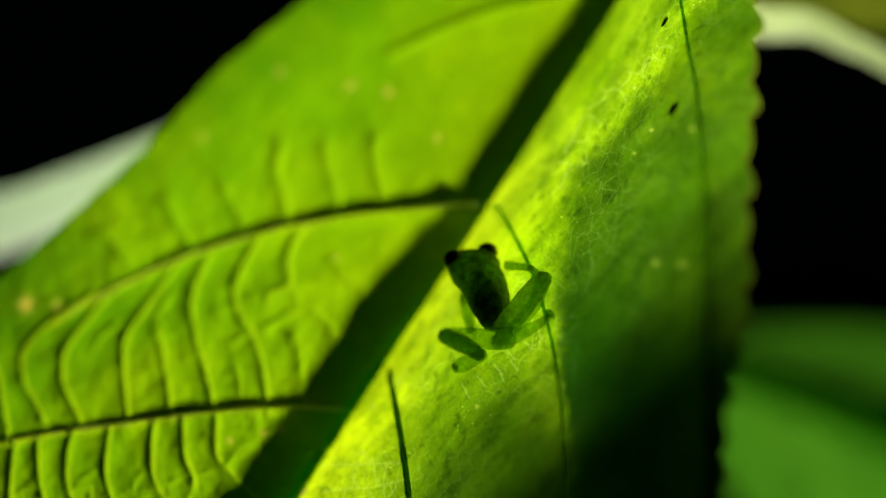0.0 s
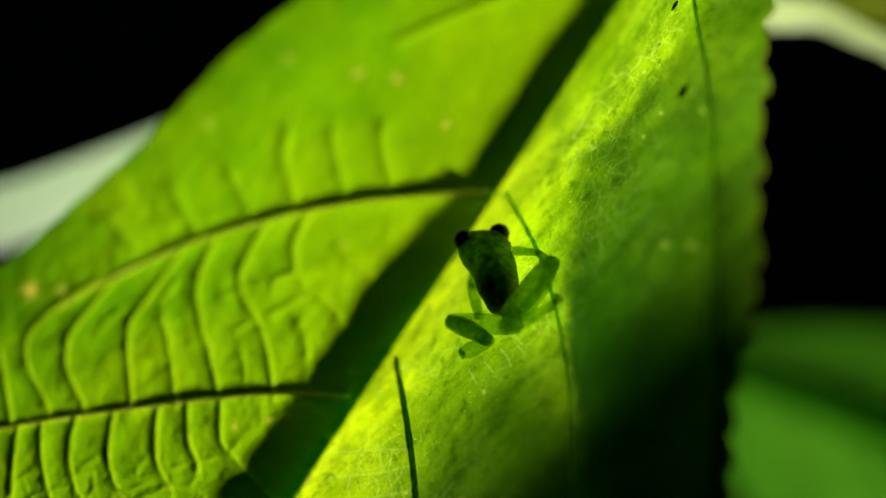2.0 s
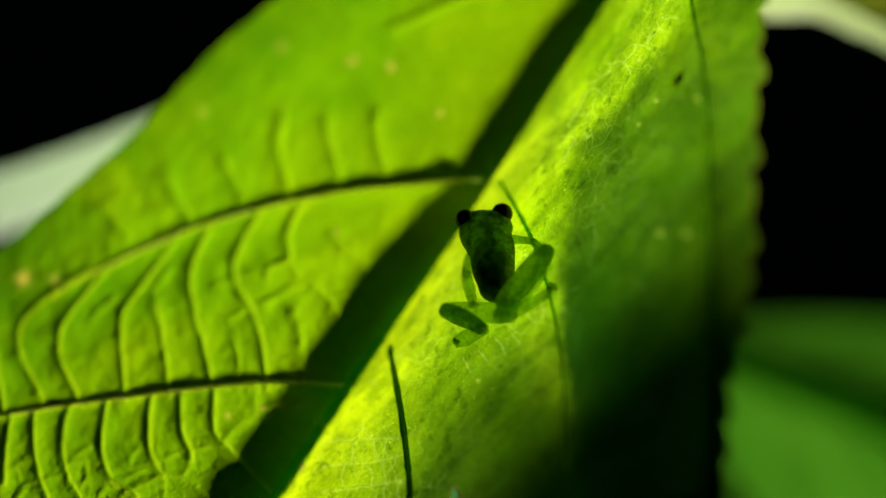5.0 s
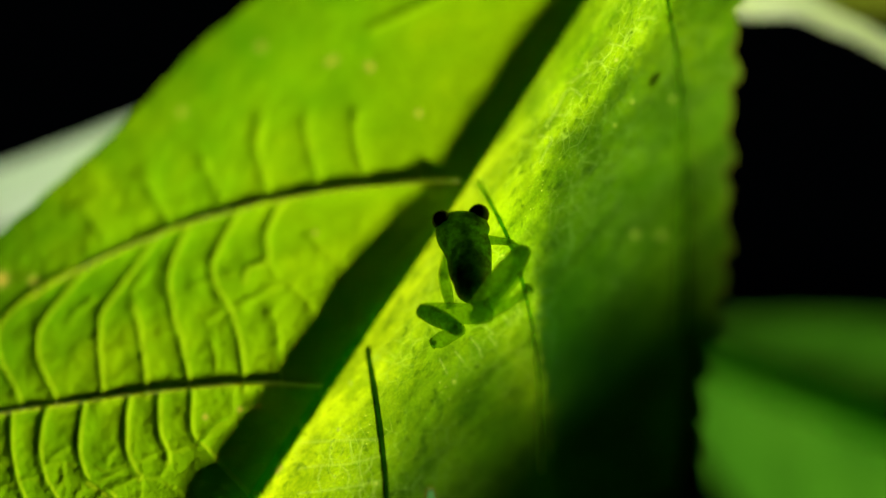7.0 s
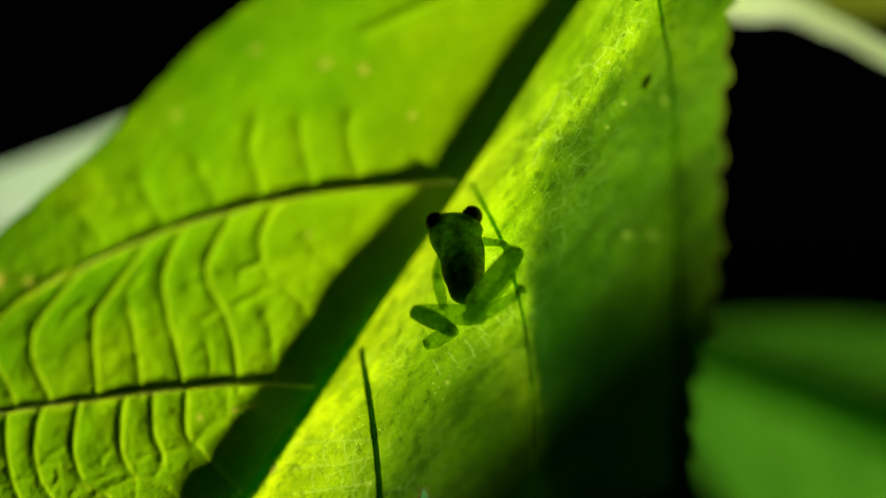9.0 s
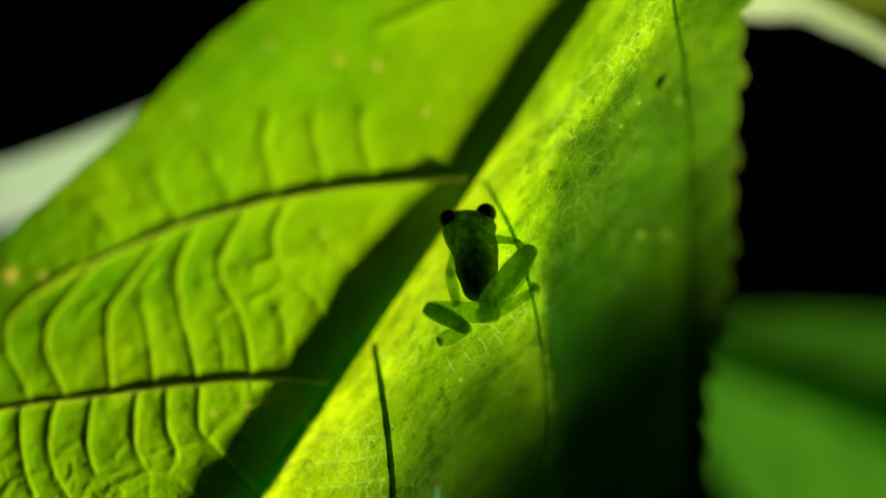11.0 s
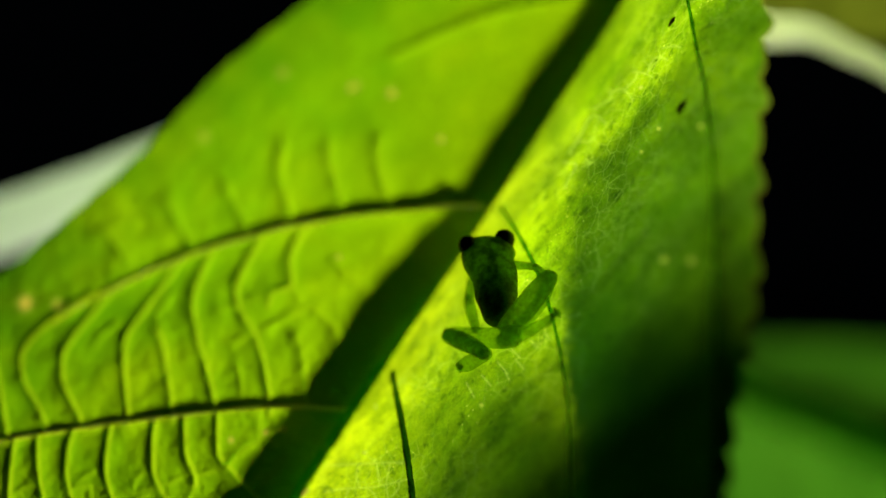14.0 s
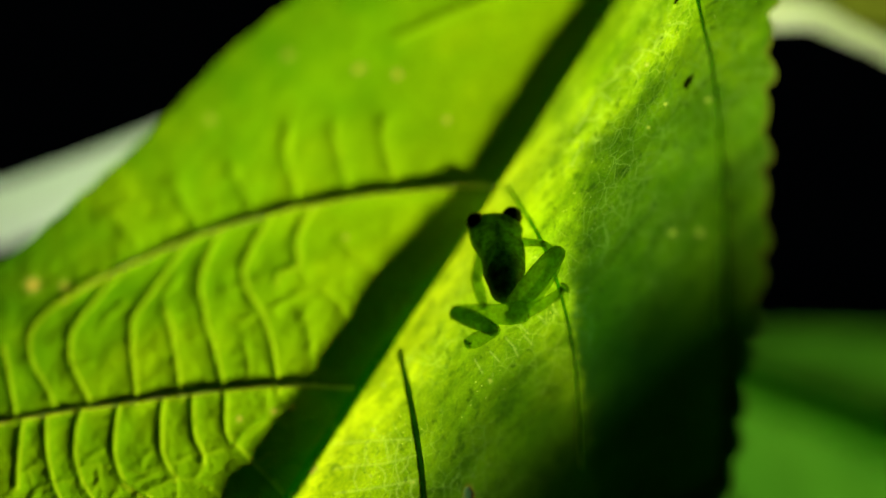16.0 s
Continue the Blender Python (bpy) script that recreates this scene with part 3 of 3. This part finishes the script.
def build_blade(parent):
    ps = np.concatenate([np.arange(-112, -75, 1.0), np.arange(-75, 125, 0.3), np.arange(125, 145, 0.5), np.arange(145, 235.1, 1.5)])
    far = np.interp(ps, *zip(*EDGE_FAR))
    near = np.interp(ps, *zip(*EDGE_NEAR))
    tooth = np.abs(((ps + 3.5) / 7.9) % 1 - 0.5) * 2
    near = near + (1.7 + 0.6 * np.sin(ps * 0.37)) * (1 - tooth ** 1.8) - 0.5
    tooth = np.abs((ps / 9.5) % 1 - 0.5) * 2
    far = far - 0.4 * (1 - tooth ** 2.2)
    us = np.concatenate([-np.linspace(1, 0, 261) ** 1.0, np.linspace(0, 1, 301)[1:] ** 1.0])
    p = np.repeat(ps[:, None], len(us), 1)
    q = np.where(us[None] < 0, -us[None] * far[:, None], us[None] * near[:, None])
    co = leaf_place(p, q, blade_back(p, q)).reshape(-1, 3)
    n, m = p.shape
    idx = np.arange(n * m).reshape(n, m)
    quads = np.stack([idx[:-1, :-1], idx[:-1, 1:], idx[1:, 1:], idx[1:, :-1]], -1).reshape(-1, 4)
    open_at = hole_distance(p, q).ravel()
    quads = quads[open_at[quads].max(1) > 1]
    me = bpy.data.meshes.new("blade")
    me.from_pydata(co.tolist(), [], quads.tolist())
    pale = np.zeros(p.shape)
    for bp, bq, r, k in BLISTERS:
        pale += k * np.exp(-(((p - bp) ** 2 + (q - bq) ** 2) / (0.8 * r) ** 2) ** 1.5)
    me.attributes.new("pale", "FLOAT", "POINT").data.foreach_set("value", np.clip(pale, 0, 1).ravel().astype(np.float32))
    me.attributes.new("scorch", "FLOAT", "POINT").data.foreach_set("value", np.maximum(0.5 * np.exp(-np.clip(open_at - 1, 0, 9) / 0.06), 0.3 * np.exp(-((near[:, None] - q) / 0.5) ** 2).ravel()).astype(np.float32))
    # clear tissue over the veins; on the far half, highlights painted along lit shoulders
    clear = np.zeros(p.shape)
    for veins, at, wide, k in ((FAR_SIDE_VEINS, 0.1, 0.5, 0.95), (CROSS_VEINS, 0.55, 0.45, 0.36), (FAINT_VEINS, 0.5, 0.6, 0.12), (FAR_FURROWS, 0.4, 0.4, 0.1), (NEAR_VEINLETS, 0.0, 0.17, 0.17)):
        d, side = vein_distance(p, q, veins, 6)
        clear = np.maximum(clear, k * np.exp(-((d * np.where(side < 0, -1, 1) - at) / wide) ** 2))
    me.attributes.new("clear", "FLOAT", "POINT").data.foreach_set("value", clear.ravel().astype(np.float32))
    # shade of the near half beyond the ridge, painted as a mask
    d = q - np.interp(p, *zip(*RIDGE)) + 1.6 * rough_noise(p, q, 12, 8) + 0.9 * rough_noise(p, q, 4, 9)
    painted_shade = (0.77 + 0.23 * np.clip((p + 5) / 25, 0, 1)) / (1 + np.exp(-np.clip((d - np.interp(p, (5, 25), (1.5, 0.2))) / np.interp(p, (5, 25), (1.3, 0.7)), -30, 30)))
    # painted shade of the ridge's back flank, a strip towards the stalk
    painted_shade += 0.38 * np.exp(-((d + 4.6) / 2.2) ** 2) * np.clip((4 - p) / 10, 0, 1)
    # and painted shade deepening by degrees below the ridge
    painted_shade = np.maximum(painted_shade, 0.8 * np.clip((q - 8) / 20, 0, 1) * np.clip((p - 18) / 24, 0, 1)) * (q > 1)
    # far half: darkened along its rim and towards the tip
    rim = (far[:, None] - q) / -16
    painted_shade = np.where(q < 0, 0.5 * np.exp(-rim ** 2) + 0.325 * np.clip((p - 50) / 40, 0, 1), painted_shade)
    me.attributes.new("painted_shade", "FLOAT", "POINT").data.foreach_set("value", painted_shade.ravel().astype(np.float32))
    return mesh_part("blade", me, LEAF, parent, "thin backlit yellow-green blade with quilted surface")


def back_of(p, q):
    """The direction away from the upper face at a point of the blade."""
    e = 0.5
    du = leaf_place(p + e, q) - leaf_place(p - e, q)
    dv = leaf_place(p, q + e) - leaf_place(p, q - e)
    n = np.cross(du, dv)
    n /= np.linalg.norm(n)
    return n if n[1] > 0 else -n


def vein_mesh(points, wide, high, thin=0.45, steps=7, sides=10, sink=0.03, keel=None, beads=0.0):
    """A rib along the back of the blade: half width and height in mm, thinning to its end."""
    line = spline(points, steps)
    relief = blade_back(line[:, 0], line[:, 1])
    bm = bmesh.new()
    rings = []
    n = len(line)
    for i, (p, q) in enumerate(line):
        k = 1 + (thin - 1) * i / (n - 1)
        k *= 1 + beads * math.sin(1.9 * i) * math.sin(0.63 * i + 1)
        tall = float(np.interp(p, *zip(*keel))) if keel else high * k ** 1.5
        c = Vector(leaf_place(p, q, relief[i]))
        b = Vector(back_of(p, q))
        a0, a1 = line[max(i - 1, 0)], line[min(i + 1, n - 1)]
        way = (Vector(leaf_place(*a1)) - Vector(leaf_place(*a0))).normalized()
        side = way.cross(b).normalized()
        ring = []
        for j in range(sides):
            a = 2 * math.pi * j / sides
            up = math.sin(a)
            ring.append(bm.verts.new(c + side * (wide * k * math.cos(a) / 1000) + b * ((tall * up if up > 0 else sink * up) / 1000)))
        rings.append(ring)
    for r, s in zip(rings, rings[1:]):
        for j in range(sides):
            bm.faces.new((r[j], r[(j + 1) % sides], s[(j + 1) % sides], s[j]))
    bm.faces.new(rings[0][::-1])
    bm.faces.new(rings[-1])
    bmesh.ops.recalc_face_normals(bm, faces=bm.faces)
    return bm


def speck_mesh(p, q, wide, tall, seed):
    """A small flat scab lying on the upper face."""
    rng = random.Random(seed)
    bm = bmesh.new()
    b = Vector(back_of(p, q))
    c = Vector(leaf_place(p, q, float(blade_back(np.array([p]), np.array([q]))[0]))) - b * 0.0006
    u = Vector(leaf_place(p + 0.5, q)) - Vector(leaf_place(p - 0.5, q))
    u.normalize()
    v = u.cross(b).normalized()
    top = bm.verts.new(c - b * 0.00025)
    ring = []
    for j in range(14):
        a = 2 * math.pi * j / 14
        r = 1 + rng.uniform(-0.22, 0.22)
        ring.append(bm.verts.new(c + u * (tall * r * math.cos(a) / 1000) + v * (wide * r * math.sin(a) / 1000)))
    for j in range(14):
        bm.faces.new((top, ring[j], ring[(j + 1) % 14]))
    bmesh.ops.recalc_face_normals(bm, faces=bm.faces)
    return bm


def build_great_leaf():
    leaf = thing("leaf", LEAF_AT, "large backlit green leaf with toothed edge and dark veins", "leaf")
    build_blade(leaf)
    part("midrib", vein_mesh([(p, -1.3 * min(1, max(0, (p - 15) / 55))) for p in range(-112, 236, 12)], 1.7, 4.1, 0.6, 4, 14, keel=((-112, 3.0), (-60, 3.9), (-20, 4.9), (0, 5.0), (20, 4.75), (45, 4.6), (62, 4.8), (75, 5.1), (90, 5.7), (120, 5.7), (235, 2.0))), VEIN_MID, leaf, "thick raised midrib, dark in its own shade")
    for v in SIDE_VEINS:
        wide, high = (0.6, 4.8) if v[1][1] < 0 else (0.85, 1.1) if v[0][0] > 40 else (0.58, 0.8) if v[0][0] > -50 else (0.5, 0.7)
        part("side_vein", vein_mesh(v, wide, high, 0.75 if v[1][1] > 0 else 0.4 if v[0][0] > 50 else 0.12, beads=0.0 if v[1][1] < 0 else 0.12 if v[0][0] > 40 else 0.25), VEIN_JUICY if v[1][1] < 0 else VEIN_SHADED if v[0][0] > 40 else VEIN, leaf)
    for v in CROSS_VEINS:
        part("cross_vein", vein_mesh(v, 0.2, 0.08, 0.4, 6, 8), VEIN, leaf)
    for v in FAINT_VEINS:
        part("cross_vein", vein_mesh(v[::-1], 0.22, 0.14, 0.4, 6, 8), VEIN, leaf)
    for i, (p, q, w, h) in enumerate(SPECKS):
        part("speck", speck_mesh(p, q, w, h, i), SPOT_DARK, leaf, "small dark speck")
    return leaf


build_great_leaf()


# ---------------------------------------------------------------- the frog
FROG_AT = Vector((0.02003, 0.44400, 1.18884))
BODY_AT = Vector((-0.00077, -0.00100, 0.00396))


def eyeball(at, r):
    bm = bmesh.new()
    bmesh.ops.create_uvsphere(bm, u_segments=20, v_segments=14, radius=r)
    for v in bm.verts:
        v.co.y *= 0.92
    bmesh.ops.translate(bm, verts=bm.verts, vec=at)
    return bm


def toes(parent, at, way, spread, size, count):
    """Slim digits with round pads."""
    way = Vector(way).normalized()
    side = way.cross(Vector((0, 1, 0))).normalized()
    for k in range(count):
        a = (k - (count - 1) / 2) * spread
        d = way * math.cos(a) + side * math.sin(a)
        end = Vector(at) + d * size
        rows = [(*at, 0.00035, 0.0003), (*(Vector(at) + d * size * 0.6), 0.00028, 0.00025), (*(Vector(at) + d * size * 0.85), 0.0004, 0.0003), (*end, 0.0005, 0.0003)]
        part("toe", loft(rounded(rows), 8, 3), SKIN_LEG, parent)


def build_frog():
    frog = thing("frog", FROG_AT, "tiny glass frog with dark eyes, backlit on the leaf", "frog")
    body = part("body", loft([(-0.00318, 0.00949, 0.01930, 0.00103, 0.00051), (-0.00317, 0.00931, 0.01890, 0.00334, 0.00180), (-0.00315, 0.00889, 0.01797, 0.00475, 0.00257), (-0.00286, 0.00835, 0.01678, 0.00578, 0.00321), (-0.00271, 0.00769, 0.01533, 0.00630, 0.00360), (-0.00241, 0.00691, 0.01361, 0.00617, 0.00386), (-0.00186, 0.00613, 0.01191, 0.00553, 0.00411), (-0.00118, 0.00541, 0.01034, 0.00540, 0.00437), (-0.00088, 0.00427, 0.00787, 0.00514, 0.00450), (-0.00057, 0.00307, 0.00528, 0.00488, 0.00437), (-0.00028, 0.00205, 0.00309, 0.00424, 0.00386), (-0.00025, 0.00121, 0.00129, 0.00373, 0.00347), (-0.00022, 0.00055, -0.00012, 0.00296, 0.00270), (-0.00021, 0.00013, -0.00101, 0.00167, 0.00154), (-0.00020, -0.00011, -0.00152, 0.00051, 0.00051)], 30, 6), SKIN_BODY, frog, "dark translucent body with broad head")
    body.location = BODY_AT
    part("organs", loft([(-0.00209, 0.00859, 0.01731, 0.00039, 0.00039), (-0.00207, 0.00799, 0.01599, 0.00090, 0.00077), (-0.00176, 0.00691, 0.01362, 0.00116, 0.00103), (-0.00145, 0.00571, 0.01100, 0.00141, 0.00129), (-0.00103, 0.00487, 0.00917, 0.00257, 0.00206), (-0.00061, 0.00403, 0.00735, 0.00398, 0.00308), (-0.00045, 0.00307, 0.00528, 0.00463, 0.00373), (-0.00028, 0.00211, 0.00321, 0.00411, 0.00360), (-0.00025, 0.00127, 0.00142, 0.00334, 0.00296), (-0.00022, 0.00061, 0.00001, 0.00218, 0.00193), (-0.00021, 0.00025, -0.00076, 0.00039, 0.00039)], 20, 6), ORGANS, body, "dark organs showing through")
    part("eye", eyeball((-0.00756, 0.00805, 0.01740), 0.00236), EYE, body, "bulging black eye")
    part("eye", eyeball((0.00104, 0.00865, 0.01877), 0.00252), EYE, body, "bulging black eye")
    part("thigh", loft(rounded([(0.00220, -0.00563, 0.00060, 0.00270, 0.00218), (-0.00264, -0.00044, -0.00002, 0.00244, 0.00206), (-0.00844, 0.00625, 0.00022, 0.00206, 0.00180), (-0.01260, 0.01125, 0.00025, 0.00167, 0.00141)]), 16, 5), SKIN_THIGH, frog)
    part("shin", loft(rounded([(-0.01272, 0.01095, -0.00001, 0.00180, 0.00154), (-0.00976, 0.00668, -0.00097, 0.00218, 0.00167), (-0.00632, 0.00206, -0.00228, 0.00193, 0.00167), (-0.00415, -0.00090, -0.00361, 0.00154, 0.00141)]), 16, 5), SKIN_SHIN, frog)
    part("foot", loft(rounded([(-0.00362, -0.00122, -0.00360, 0.00154, 0.00129), (-0.00559, 0.00027, -0.00481, 0.00167, 0.00103), (-0.00810, 0.00204, -0.00629, 0.00193, 0.00077), (-0.00944, 0.00321, -0.00673, 0.00141, 0.00051)]), 16, 5), SKIN_THIGH, frog)
    part("thigh", loft(rounded([(0.00087, -0.00302, 0.00260, 0.00206, 0.00193), (0.00381, -0.00458, 0.00543, 0.00270, 0.00231), (0.00759, -0.00537, 0.01027, 0.00270, 0.00231), (0.01049, -0.00550, 0.01396, 0.00206, 0.00180)]), 16, 5), SKIN_LEG, frog)
    part("shin", loft(rounded([(0.01099, -0.00423, 0.01437, 0.00154, 0.00141), (0.00887, -0.00534, 0.00901, 0.00167, 0.00141), (0.00509, -0.00485, 0.00391, 0.00167, 0.00141), (0.00063, -0.00308, -0.00008, 0.00167, 0.00154)]), 16, 5), SKIN_THIGH, frog)
    part("foot", loft(rounded([(0.00012, -0.00311, -0.00060, 0.00180, 0.00141), (0.00512, -0.00677, 0.00140, 0.00154, 0.00116), (0.00954, -0.00960, 0.00398, 0.00116, 0.00090), (0.01153, -0.01033, 0.00563, 0.00077, 0.00064)]), 16, 5), SKIN_THIGH, frog)
    part("upper_arm", loft(rounded([(-0.00614, 0.01656, 0.01433, 0.00193, 0.00141), (-0.00714, 0.01505, 0.01138, 0.00167, 0.00129), (-0.00800, 0.01364, 0.00845, 0.00129, 0.00103)]), 16, 5), SKIN_LEG, frog)
    part("forearm", loft(rounded([(-0.00800, 0.01384, 0.00845, 0.00129, 0.00103), (-0.00718, 0.01014, 0.00529, 0.00141, 0.00103), (-0.00625, 0.00666, 0.00218, 0.00103, 0.00064)]), 16, 5), SKIN_LEG, frog)
    part("upper_arm", loft(rounded([(0.00240, 0.00715, 0.01685, 0.00116, 0.00103), (0.00504, 0.00404, 0.01667, 0.00090, 0.00077), (0.00765, 0.00094, 0.01636, 0.00077, 0.00064)]), 16, 5), SKIN_LEG, frog)
    part("forearm", loft(rounded([(0.00765, 0.00094, 0.01636, 0.00077, 0.00064), (0.00895, -0.00097, 0.01543, 0.00077, 0.00064), (0.01010, -0.00275, 0.01438, 0.00064, 0.00051)]), 16, 5), SKIN_LEG, frog)
    toes(frog, (-0.00930, 0.00299, -0.00685), (-0.00135, 0.00117, -0.00070), 0.55, 0.0013, 4)
    toes(frog, (0.01128, -0.01014, 0.00550), (0.00125, -0.00033, 0.00101), 0.45, 0.0016, 4)
    toes(frog, (-0.00625, 0.00666, 0.00218), (0.00031, -0.00127, -0.00141), 0.45, 0.0014, 4)
    toes(frog, (0.01010, -0.00275, 0.01438), (0.00115, -0.00153, -0.00078), 0.45, 0.0015, 4)
    return frog


frog = build_frog()


# ---------------------------------------------------------------- the plants behind
def small_leaf(name, at, turn, length, width, fold, material, label, droop=0.12, rib_size=0.0022, held=None, upper=1.0):
    """A plain pointed leaf with a folded midrib."""
    leaf = thing(name, at, label, "leaf")
    leaf.rotation_euler = [radians(a) for a in turn]
    n, m = 70, 41
    v, f = [], []
    for i in range(n):
        s = i / (n - 1)
        w = width * (math.sin(math.pi * min(1, s ** 0.8)) ** 0.7 if 0 < s < 1 else 0.0) + 0.0004
        for j in range(m):
            u = j / (m - 1) * 2 - 1
            x = u * w * (upper if u > 0 else 1.0)
            z = abs(u) * w * fold - droop * length * s * s + 0.0006 * math.sin(s * 46 + abs(u) * 6) * abs(u) * (1 - abs(u))
            v.append((x, s * length, z))
    for i in range(n - 1):
        for j in range(m - 1):
            a = i * m + j
            f.append((a, a + 1, a + m + 1, a + m))
    me = bpy.data.meshes.new("blade")
    me.from_pydata(v, [], f)
    mesh_part("blade", me, material, leaf)
    rib = [(0, s * length, -droop * length * s * s - 0.0012, rib_size * (1 - 0.6 * s), rib_size * (1 - 0.6 * s)) for s in (0, 0.2, 0.4, 0.6, 0.8, 0.97)]
    part("midrib", loft(rounded(rib), 10, 4, (1, 0, 0)), VEIN, leaf)
    if held:
        # the stalk that carries the leaf, down to what it grows from
        turn_back = leaf.rotation_euler.to_matrix().inverted()
        ends = [turn_back @ (Vector(h) - Vector(at)) for h in held]
        part("petiole", loft([(0, 0.004, 0, rib_size, rib_size)] + [(*e, 0.0016, 0.0016) for e in ends], 10, 6, (0.3, 0.2, 1)), VEIN, leaf)
    return leaf


def stem(name, rows, label, material, flat=1.0):
    at = Vector(rows[0][:3])
    s = thing(name, at, label, "stem")
    part("stalk", loft(rounded([(*(Vector(r[:3]) - at), r[3], r[3] * flat) for r in rows]), 22, 8), material, s)
    return s


stem("plant_stem", [(-0.78278, 0.75000, -0.02000, 0.00800), (-0.64062, 0.68000, 0.92337, 0.01000), (-0.32620, 0.58000, 1.14502, 0.01000), (-0.17117, 0.56000, 1.20174, 0.00950), (-0.12751, 0.56000, 1.21483, 0.00880), (-0.10746, 0.56000, 1.22282, 0.00780), (-0.08748, 0.56000, 1.23227, 0.00610), (-0.05836, 0.56500, 1.24607, 0.00500), (-0.02050, 0.57000, 1.26054, 0.00450)], "thick pale green stalk lit by the torch", PALE, 0.8)
stem("leaf_stalk", [(0.07699, 0.48500, 1.31841, 0.00220), (0.07451, 0.50000, 1.30262, 0.00320), (0.07127, 0.52500, 1.28826, 0.00400), (0.07681, 0.53500, 1.27474, 0.00430), (0.09095, 0.53000, 1.27048, 0.00430), (0.10321, 0.53000, 1.26985, 0.00380), (0.11394, 0.53000, 1.26491, 0.00310), (0.12435, 0.53000, 1.25998, 0.00290), (0.15217, 0.53000, 1.24216, 0.00320), (0.18563, 0.54000, 1.19982, 0.00360), (0.21643, 0.56000, 1.03725, 0.00450), (0.24086, 0.58000, -0.02000, 0.00600)], "curved pale leaf stalk", PALE_YELLOW)
small_leaf("background_leaf", (0.2928, 0.6800, 1.0909), (90, -70, 0), 0.2318, 0.0690, 0.10, LEAF_DIM, "blurred green leaf with a dark midrib", 0.05, 0.0085, [(0.2968, 0.6500, 1.0709), (0.2330, 0.5740, 0.4500)], 0.64)
small_leaf("upper_leaf", (0.1646, 0.6000, 1.2872), (90, -66, 0), 0.130, 0.030, 0.10, LEAF_OLIVE, "olive leaf above the pale stalk", 0.05, 0.0022, [(0.1628, 0.5700, 1.2714), (0.1529, 0.5320, 1.2419)])
# unseen leaf, added out of view to cast shade on the great leaf
small_leaf("shading_leaf", (0.1767, 0.4867, 0.9820), (128.3, -24.8, 99.0), 0.160, 0.050, 0.08, LEAF_DIM, "unseen broad dark green leaf, added to shade the great leaf", 0.0, 0.0022, [(0.1667, 0.4967, 0.5), (0.1567, 0.5167, -0.02)])

stem("young_shoot", [(0.01500, 0.60000, -0.02000, 0.00400), (0.01000, 0.57000, 0.80000, 0.00380), (0.00560, 0.55000, 1.08000, 0.00360), (0.00510, 0.55000, 1.12500, 0.00340), (0.00500, 0.55000, 1.14400, 0.00260)], "pale green young shoot behind the leaf", SHOOT)

ground = bmesh.new()
bmesh.ops.create_grid(ground, x_segments=40, y_segments=40, size=60)
for vert in ground.verts:
    vert.co.z = 0.06 * noise.noise(vert.co * 0.4)
tagged(part("ground", ground, SOIL, None), "dark forest floor far below the leaf", "ground", "", "structure")


def motions():
    upright = Matrix.Translation(BODY_AT)
    turned = Matrix.Translation(BODY_AT + Vector((0.00085, 0.00000, -0.00028))) @ pose(0, 0, 0, 0, -5.1, 0) @ pose(0, 0, 0, -13.3, 0, 0) @ pose(0, 0, 0, 0, 0, 14.9)
    breath = pose(0, 0, 0, 0.5, 0.3, 0)
    rows = [(0.0, turned), (0.7, turned @ breath), (1.5, turned), (1.85, turned), (2.0, turned.lerp(upright, 0.3)), (2.1, turned.lerp(upright, 0.62)), (2.2, turned.lerp(upright, 0.95)), (2.4, upright)]
    rows += [(t, upright @ breath if k % 2 else upright) for k, t in enumerate((3.0, 3.6, 4.3, 5.1, 5.8, 6.5, 7.0, 7.8, 8.6, 9.5, 10.4, 11.2, 12.0, 12.8, 13.6, 14.4, 15.2, 16.0))]
    walk([c for c in frog.children if c.name.startswith("body")][0], rows)


motions()
